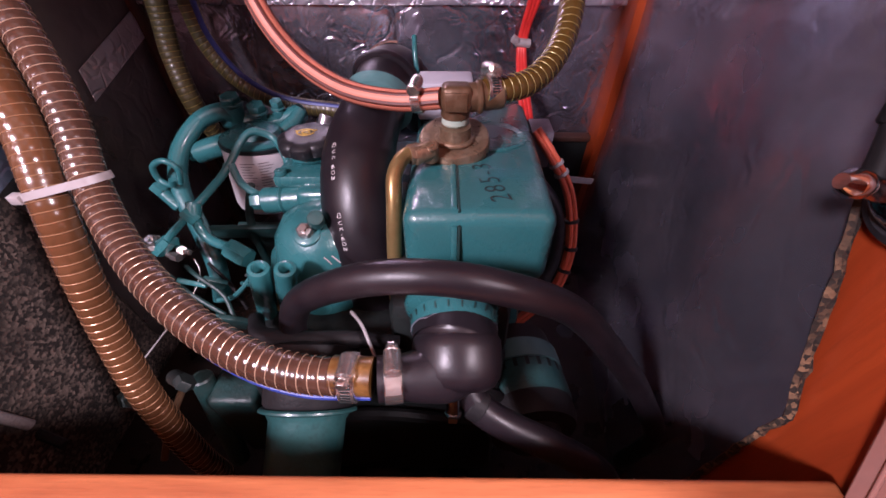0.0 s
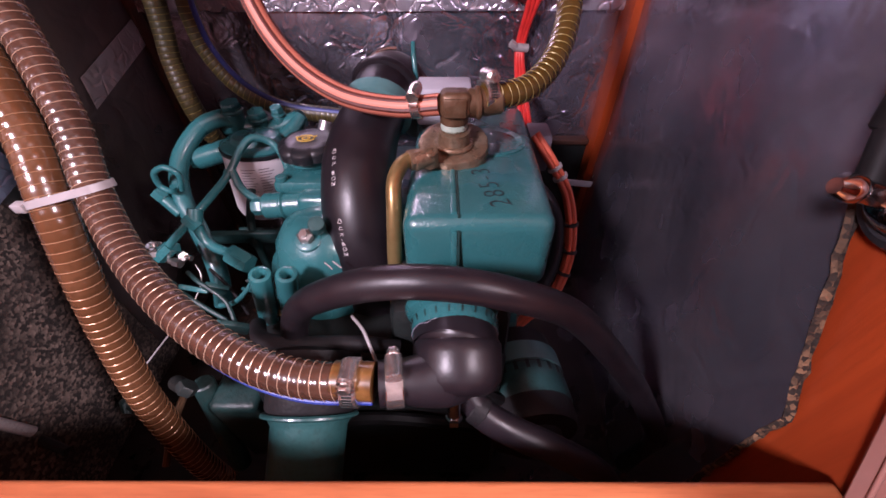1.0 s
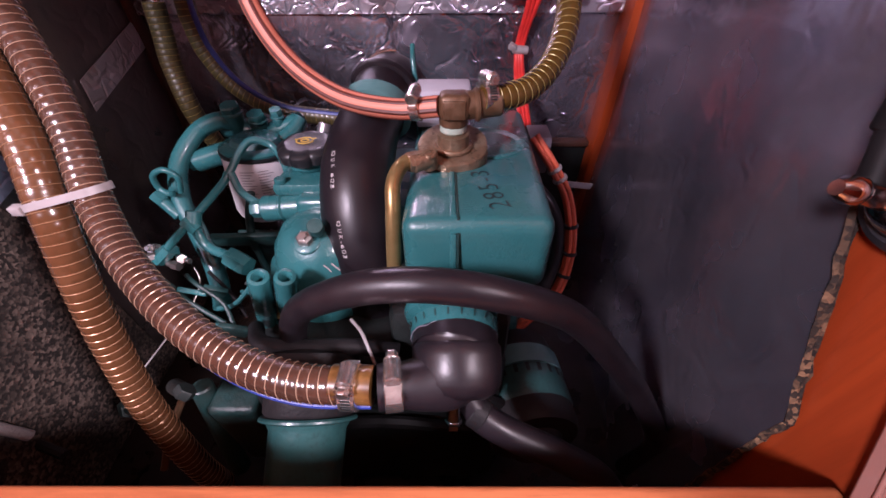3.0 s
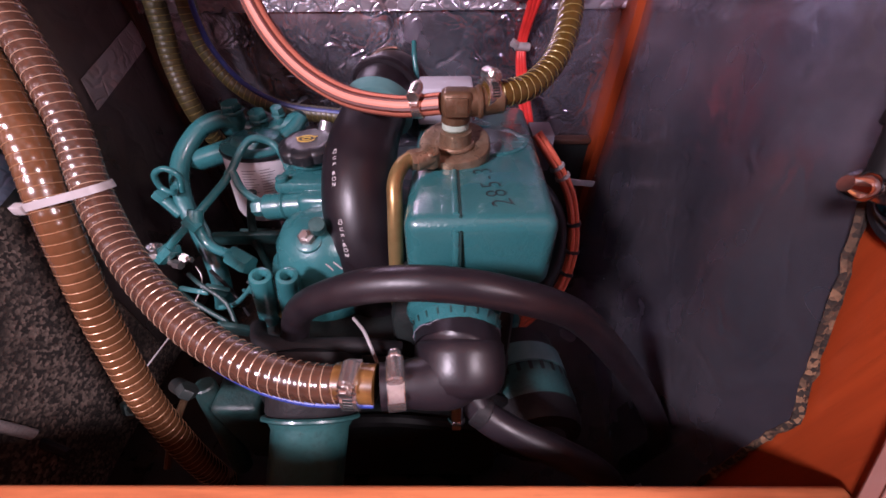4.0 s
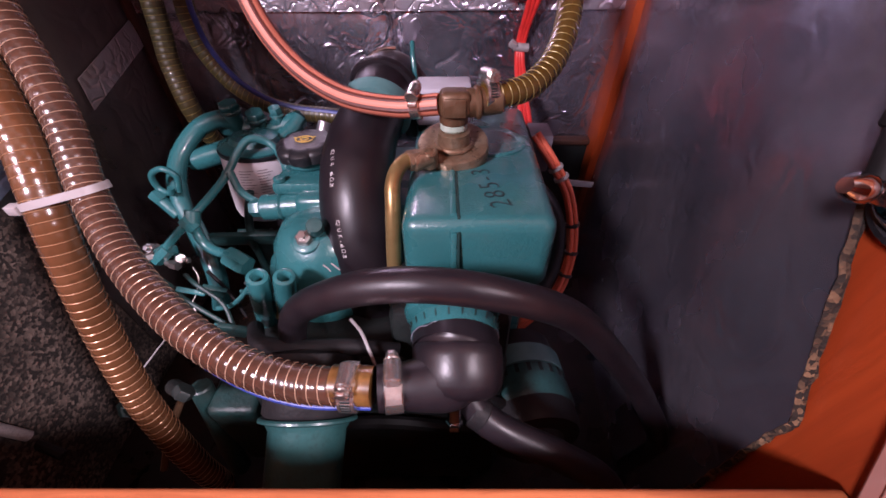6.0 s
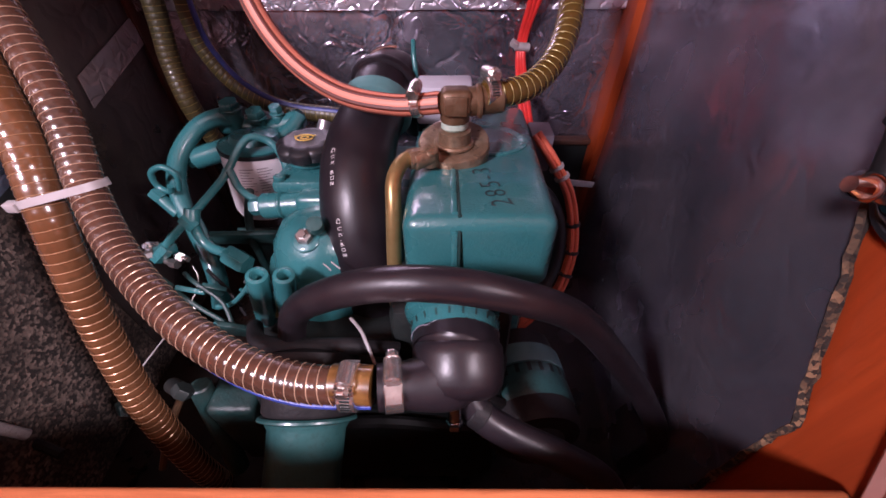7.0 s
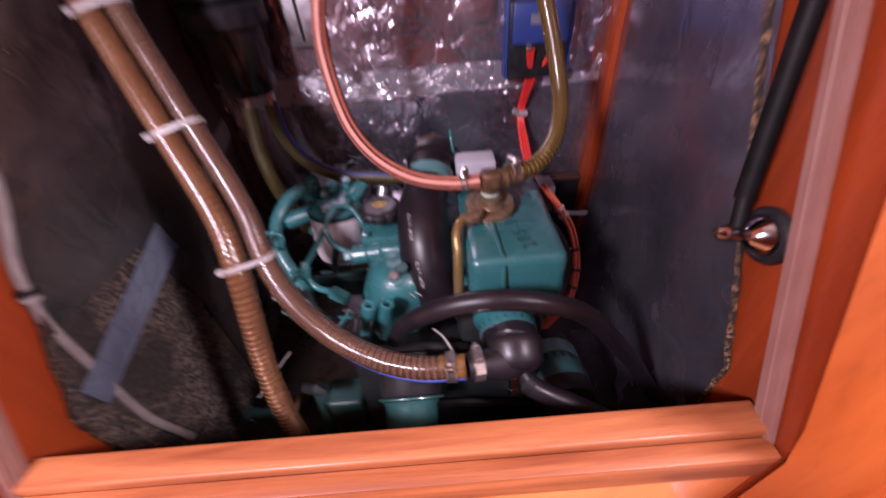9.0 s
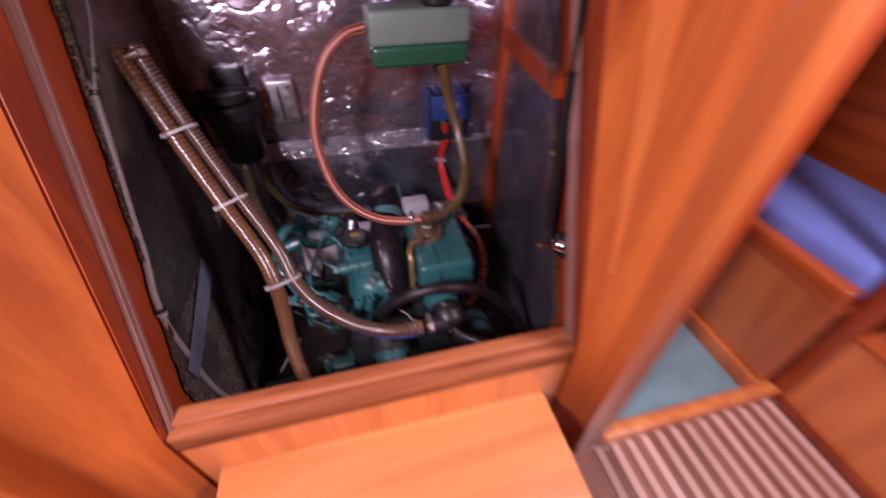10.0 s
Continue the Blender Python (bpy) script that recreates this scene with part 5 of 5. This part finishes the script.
# bulkhead things
strainer = thing("water_strainer", (-0.40, 0.68, 0.585), "dark smoked plastic water strainer on the bulkhead", "filter")
part("bowl", lathe((-0.403, 0.69, 0.590), (0, 0, 1), [(0.020, 0), (0.046, 0.004), (0.051, 0.03), (0.056, 0.125), (0.056, 0.13)], 32), M_STRAINER, strainer)
part("collar", lathe((-0.403, 0.69, 0.705), (0, 0, 1), [(0.060, 0), (0.067, 0.004), (0.067, 0.03), (0.062, 0.036)], 40, 16, 0.02), M_PLASTIC, strainer)
part("head", merge(rod((-0.403, 0.69, 0.74), (-0.403, 0.69, 0.765), 0.055, 28), rod((-0.470, 0.69, 0.752), (-0.336, 0.69, 0.752), 0.017, 18)), M_PLASTIC, strainer)
part("wall_bracket", box(-0.44, -0.366, 0.735, 0.765, 0.66, 0.80, 0.004), M_PLASTIC, strainer)
for x in (-0.416, -0.372):
    part("spigot", rod((x, 0.675, 0.552), (x, 0.68, 0.595), 0.010), M_STEEL, strainer, "steel clamp on the outlet")
bracket = thing("wall_bracket", (-0.29, 0.76, 0.64), "grey aluminium bracket on the bulkhead", "bracket")
part("plate", box(-0.325, -0.255, 0.742, 0.762, 0.648, 0.762, 0.006, 3), M_SILVER, bracket)
part("slot", box(-0.298, -0.292, 0.7405, 0.7425, 0.66, 0.75), M_PLASTIC, bracket)
for z in (0.665, 0.745):
    part("screw", rod((-0.27, 0.7425, z), (-0.27, 0.739, z), 0.005), M_STEEL, bracket)

OL_A = [Vector(p) for p in ((-0.416, 0.672, 0.570), (-0.418, 0.664, 0.530), (-0.419, 0.652, 0.487), (-0.408, 0.635, 0.420), (-0.405, 0.66, 0.34), (-0.41, 0.71, 0.24))]
OL_B = [Vector(p) for p in ((-0.372, 0.675, 0.572), (-0.373, 0.672, 0.545), (-0.366, 0.668, 0.500), (-0.334, 0.662, 0.450), (-0.275, 0.66, 0.414), (-0.19, 0.66, 0.400), (-0.10, 0.66, 0.39))]
ol_a = wire_hose("fuel_supply_hose", "dusty olive clear hose from the strainer", OL_A, 0.0150, (M_OLIVE_DUSTY, M_WIRE_OLIVE), 0.0085, 0.0004)
ol_b = wire_hose("fuel_return_hose", "olive clear hose with a blue stripe from the strainer", OL_B, 0.0138, (M_OLIVE_DUSTY, M_WIRE_OLIVE), 0.0085, 0.0004)
part("blue_stripe", tube([p + Vector((0.012, -0.006, 0.008)) for p in OL_B], 0.0042, 8), M_BLUE_HOSE, ol_b, "blue stripe")

regulator = thing("charge_regulator", (0.15, 0.74, 0.565), "blue finned charge regulator on the bulkhead", "electrical box")
part("body", box(0.095, 0.212, 0.715, 0.764, 0.565, 0.70, 0.004), M_PLASTIC, regulator)
part("front_cover", box(0.100, 0.207, 0.705, 0.716, 0.63, 0.70, 0.004), M_BLUE, regulator, "blue plastic cover")
part("label_plate", box(0.132, 0.178, 0.7035, 0.7055, 0.664, 0.680), M_GREY, regulator)
for i in range(6):
    part("fin", box(0.090 + i * 0.0245, 0.097 + i * 0.0245, 0.722, 0.762, 0.566, 0.715, 0.001), M_BLUE, regulator)
for x in (0.132, 0.184):
    part("terminal", merge(hexnut((x, 0.714, 0.625), (x, 0.702, 0.625), 0.007), rod((x, 0.714, 0.625), (x, 0.697, 0.625), 0.004)), M_STEEL, regulator, "bright steel terminal")

WIRES = thing("battery_cables", (0.137, 0.70, 0.43), "red battery cables tied together", "cable")
for dx, x0 in ((-0.006, 0.132), (0.006, 0.184), (0.0, 0.140)):
    part("cable", tube([(x0, 0.705, 0.622), (x0 + (0.145 - x0) * 0.5, 0.72, 0.585), (0.144 + dx, 0.735, 0.546), (0.136 + dx * 0.7, 0.752, 0.480), (0.138 + dx, 0.705, 0.43), (0.138 + dx, 0.63, 0.402), (0.142 + dx, 0.56, 0.36)], 0.0048, 10), M_RED, WIRES)
blob = part("tie_knot", merge(rod((0.124, 0.748, 0.482), (0.150, 0.748, 0.480), 0.007), bent(box(-0.006, 0.006, -0.005, 0.005, -0.005, 0.005, 0.001), pose(0.122, 0.744, 0.487, 20, 30, 0))), M_TIE, WIRES, "clear cable tie")

HARNESS = [(0.122, 0.49, 0.452), (0.148, 0.472, 0.420), (0.176, 0.460, 0.374), (0.190, 0.440, 0.312), (0.186, 0.420, 0.262), (0.168, 0.400, 0.228), (0.12, 0.38, 0.18)]
harness = thing("wiring_harness", HARNESS[3], "orange and black engine wiring harness with ties", "cable")
for k in range(4):
    part("wire", tube(HARNESS, 0.0036, 8, 10, (k * 1.57, 0.0048)), M_RED_ORANGE if k != 2 else M_PLASTIC, harness)
part("conduit", tube([(0.118, 0.47, 0.40), (0.150, 0.455, 0.37), (0.168, 0.445, 0.33), (0.168, 0.425, 0.28), (0.15, 0.40, 0.24)], 0.009, 12), M_PLASTIC, harness, "black corrugated conduit")
line_h = spline(HARNESS, 10)
fr_h = carried_frames(line_h)
for i, m in ((11, M_TIE), (14, M_TIE), (26, M_PLASTIC), (33, M_PLASTIC), (40, M_PLASTIC)):
    part("tie_band", lathe(line_h[i], fr_h[i][0], [(0.0085, 0), (0.0102, 0.0005), (0.0102, 0.0045), (0.0085, 0.005)], 16), m, harness)
whole("relay_box", box(0.116, 0.146, 0.485, 0.525, 0.398, 0.452, 0.003), M_GREY, "small grey relay box beside the engine", "electrical box")
side_tie = thing("cable_tie", (0.25, 0.61, 0.29), "white nylon tie holding the harness to the side", "cable tie", "cable ties")
part("tie_band", bent(box(-0.030, 0.036, -0.0015, 0.0015, -0.006, 0.006, 0.001), pose(0.246, 0.612, 0.292, 0, 18, 20)), M_TIE, side_tie)

# gas strut on its chrome socket
strut = thing("gas_strut", (0.25, 0.187, 0.565), "black gas strut on a chrome socket holding the lifted steps", "gas strut")
part("socket_plate", lathe((0.262, 0.190, 0.568), (-1, 0, 0), [(0.0215, 0.003), (0.0205, 0.009), (0.0180, 0.014), (0.0135, 0.020), (0.009, 0.025), (0.006, 0.027)], 40), M_CHROME, strut, "chrome domed socket")
part("ball_stud", merge(rod((0.236, 0.190, 0.571), (0.205, 0.184, 0.583), 0.006), lathe((0.21, 0.184, 0.581), (-1, 0, 0.2), [(0.004, -0.004), (0.0075, 0.002), (0.0075, 0.008), (0.004, 0.013)], 20)), M_CHROME, strut, "chrome ball stud")
part("rubber_foot", lathe((0.2615, 0.190, 0.567), (-1, 0, 0), [(0.0295, 0), (0.0295, 0.004), (0.0270, 0.008), (0.0225, 0.0095), (0.021, 0.008)], 36), M_PLASTIC, strut, "black rubber ring")
part("cylinder", merge(rod((0.236, 0.212, 0.598), (0.256, 0.288, 0.880), 0.0092, 24), rod((0.226, 0.192, 0.574), (0.237, 0.216, 0.608), 0.007)), M_STRUT, strut, "black painted cylinder")
part("piston_rod", rod((0.256, 0.288, 0.880), (0.270, 0.346, 1.10), 0.0042, 16), M_STRUT, strut)

# braided cable on the left frame
CABLE = [(-0.505, 0.47, 1.02), (-0.51, 0.5073, 0.9773), (-0.51, 0.4316, 0.9057), (-0.51, 0.3922, 0.8712), (-0.51, 0.3534, 0.7995), (-0.51, 0.2946, 0.6942), (-0.511, 0.2674, 0.6374), (-0.511, 0.2314, 0.5874), (-0.511, 0.2153, 0.5528), (-0.511, 0.2034, 0.5045), (-0.509, 0.1984, 0.4435), (-0.507, 0.192, 0.3646), (-0.502, 0.1905, 0.3008), (-0.49, 0.2, 0.22)]
cable = thing("control_cable", CABLE[-5], "grey-white braided control cable tied along the hatch frame", "cable")
part("sheath", tube(CABLE, 0.0062, 14), M_CABLE, cable)
for p, w in (((-0.511, 0.2150, 0.5510), (0, 0.35, 0.93)), ((-0.51, 0.4217, 0.896), (0, 0.46, 0.9)), ((-0.51, 0.3922, 0.8712), (0, 0.46, 0.9))):
    part("cable_clip", lathe(p, w, [(0.0078, -0.004), (0.0098, -0.0035), (0.0098, 0.0035), (0.0078, 0.004)], 16), M_PLASTIC, cable, "black cable clip")
part("cable_clip", lathe((-0.511, 0.2125, 0.5430), (0, 0.35, 0.93), [(0.0078, -0.003), (0.0096, -0.0025), (0.0096, 0.0025), (0.0078, 0.003)], 16), M_TIE, cable, "white cable tie")
whole("earth_lead", tube([(-0.330, 0.2935, 0.296), (-0.3395, 0.2875, 0.2872), (-0.3743, 0.2643, 0.2538), (-0.392, 0.250, 0.236)], 0.0011, 8), M_TIE, "thin pale lead beside the hose", "wire")

part("dipstick", tube([(-0.030, 0.515, 0.44), (-0.030, 0.512, 0.505), (-0.033, 0.52, 0.535), (-0.034, 0.535, 0.55)], 0.0032, 10), M_TEAL, engine)
whole("sender_box", box(-0.030, 0.037, 0.478, 0.520, 0.470, 0.516, 0.004), M_PALE_GREY, "pale grey plastic box behind the pipe elbow", "electrical box")
part("clamp_tail", tube([g(-0.094, 0.548, 0.905), g(-0.082, 0.552, 0.914), g(-0.068, 0.556, 0.9185), g(-0.056, 0.560, 0.918)], 0.0024, 8), M_STEEL, intake, "bright loose clamp tail")
whole("shelf_ledge", box(0.165, 0.301, 0.742, 0.764, 0.296, 0.308, 0.003), M_WOOD_BLACK, "small wooden ledge at the foot of the foil", "trim", kind="structure")
# Flat sheet whose dark colour stands in for the hole's shade.
whole("bulkhead_recess", box(0.150, 0.301, 0.752, 0.764, 0.05, 0.299), M_SHADE_BLACK, "flat dark sheet standing in for the shaded hole below the foil", "wall", kind="structure")
part("lamp_wire", tube([(0.146, 0.45, 0.36), (0.150, 0.44, 0.345), (0.147, 0.43, 0.325)], 0.0022, 8), M_TUBE, harness, "thin yellow lead")

# leads and small fixings about the fuel pump
part("thin_lead", tube([(-0.235, 0.33, 0.345), (-0.222, 0.325, 0.352), (-0.215, 0.318, 0.335), (-0.220, 0.31, 0.315)], 0.0018, 8), M_STEEL_DULL, engine, "bare twisted wire")
part("thin_lead", tube([(-0.285, 0.345, 0.35), (-0.268, 0.335, 0.335), (-0.252, 0.322, 0.328), (-0.24, 0.31, 0.305)], 0.0022, 8), M_RUBBER_DULL, engine, "thin black lead")
part("thin_lead", tube([(-0.205, 0.31, 0.33), (-0.19, 0.30, 0.345), (-0.18, 0.285, 0.36), (-0.175, 0.275, 0.35)], 0.0024, 8), M_TUBE, engine, "thin yellowed lead")
part("fuel_bolt", merge(hexnut((-0.252, 0.365, 0.352), (-0.249, 0.360, 0.362), 0.0065), rod((-0.254, 0.370, 0.335), (-0.252, 0.365, 0.352), 0.005)), M_STEEL_DULL, engine)
part("lifting_eye", lathe((-0.305, 0.50, 0.385), (0.2, -0.4, 1), [(0.006, 0), (0.011, 0.001), (0.011, 0.005), (0.006, 0.006)], 20), M_TEAL_MID, engine)
for d in (0.010, 0.020):
    part("wire_ring", lathe(HOSE_A[-1] + (HOSE_A[-2] - HOSE_A[-1]).normalized() * d, HOSE_A[-1] - HOSE_A[-2], [(0.0143, -0.0007), (0.0150, 0), (0.0143, 0.0007)], 28), M_WIRE_AMBER, raw_hose)
part("pipe_union", bent(box(-0.012, 0.012, -0.006, 0.006, -0.009, 0.009, 0.002), Matrix.Translation((-0.3346, 0.3582, 0.3685)) @ pose(0, 0, 0, 35, -28, 10)), M_TEAL, engine)
part("union_nut", merge(hexnut((-0.3442, 0.3625, 0.373), (-0.3462, 0.3545, 0.38), 0.0062), rod((-0.3442, 0.3625, 0.373), (-0.3472, 0.3515, 0.383), 0.0034)), M_STEEL, engine, "bright steel nut")
part("union_nut", merge(hexnut((-0.3168, 0.3539, 0.3639), (-0.3108, 0.3489, 0.3679), 0.0062), rod((-0.3168, 0.3539, 0.3639), (-0.3018, 0.3479, 0.3649), 0.0034)), M_STEEL, engine, "bright steel nut")
part("wire_clip", bent(box(-0.015, 0.015, -0.003, 0.003, -0.009, 0.009, 0.0012), Matrix.Translation((-0.2918, 0.316, 0.3466)) @ pose(0, 0, 0, 40, 28, 8)), M_TEAL, engine)
part("wire_clip", merge(bent(box(-0.013, 0.013, -0.0015, 0.0015, -0.010, 0.010, 0.001), Matrix.Translation((-0.2509, 0.2885, 0.3177)) @ pose(0, 0, 0, 40, 32, 8))), M_TEAL, engine)
part("thin_lead", tube([(-0.2903, 0.3359, 0.367), (-0.2838, 0.3276, 0.3584), (-0.2852, 0.3161, 0.3465), (-0.2905, 0.3068, 0.3371), (-0.2866, 0.2999, 0.3299)], 0.0009, 8), M_STEEL_DULL, engine, "bare twisted wire")
part("thin_lead", tube([(-0.3314, 0.3275, 0.3588), (-0.3149, 0.3192, 0.3501), (-0.2984, 0.3091, 0.3395), (-0.2753, 0.299, 0.3289), (-0.2522, 0.2899, 0.3192)], 0.0028, 8), M_TEAL_DARK, engine, "thin painted lead")
part("thin_lead", tube([(-0.2621, 0.3023, 0.3321), (-0.2455, 0.3046, 0.3343), (-0.2322, 0.313, 0.3427), (-0.2222, 0.3231, 0.3531)], 0.003, 8), M_TEAL, engine, "thin painted lead")
part("thin_lead", tube([(-0.1152, 0.2893, 0.4188), (-0.1108, 0.287, 0.4163), (-0.1074, 0.2846, 0.4139)], 0.0008, 8), M_TIE, engine, "stub of a thin tie")
part("thin_lead", tube([(-0.1074, 0.2905, 0.4199), (-0.1029, 0.2881, 0.4175), (-0.0985, 0.2858, 0.415)], 0.0008, 8), M_TIE, engine, "stub of a thin tie")
part("casting_knob", lathe((-0.1233, 0.3151, 0.448), (0.2, -0.5, 0.85), [(0.0085, -0.012), (0.0085, -0.001), (0.0075, 0.0012), (0.003, 0.0016)], 20), M_TEAL_MID, engine)
part("rusty_rod", tube([(-0.3268, 0.2541, 0.2245), (-0.34, 0.2314, 0.2013), (-0.3503, 0.2037, 0.1729), (-0.3547, 0.1835, 0.1522)], 0.0045, 8), M_BROWN, engine, "rusty brown rod")
part("side_hose", tube([(-0.5586, 0.215, 0.1953), (-0.5301, 0.2086, 0.1884), (-0.498, 0.2002, 0.1794), (-0.4766, 0.1938, 0.1726)], 0.006, 8), M_RUBBER_DULL, engine, "dull hose low in the bilge")
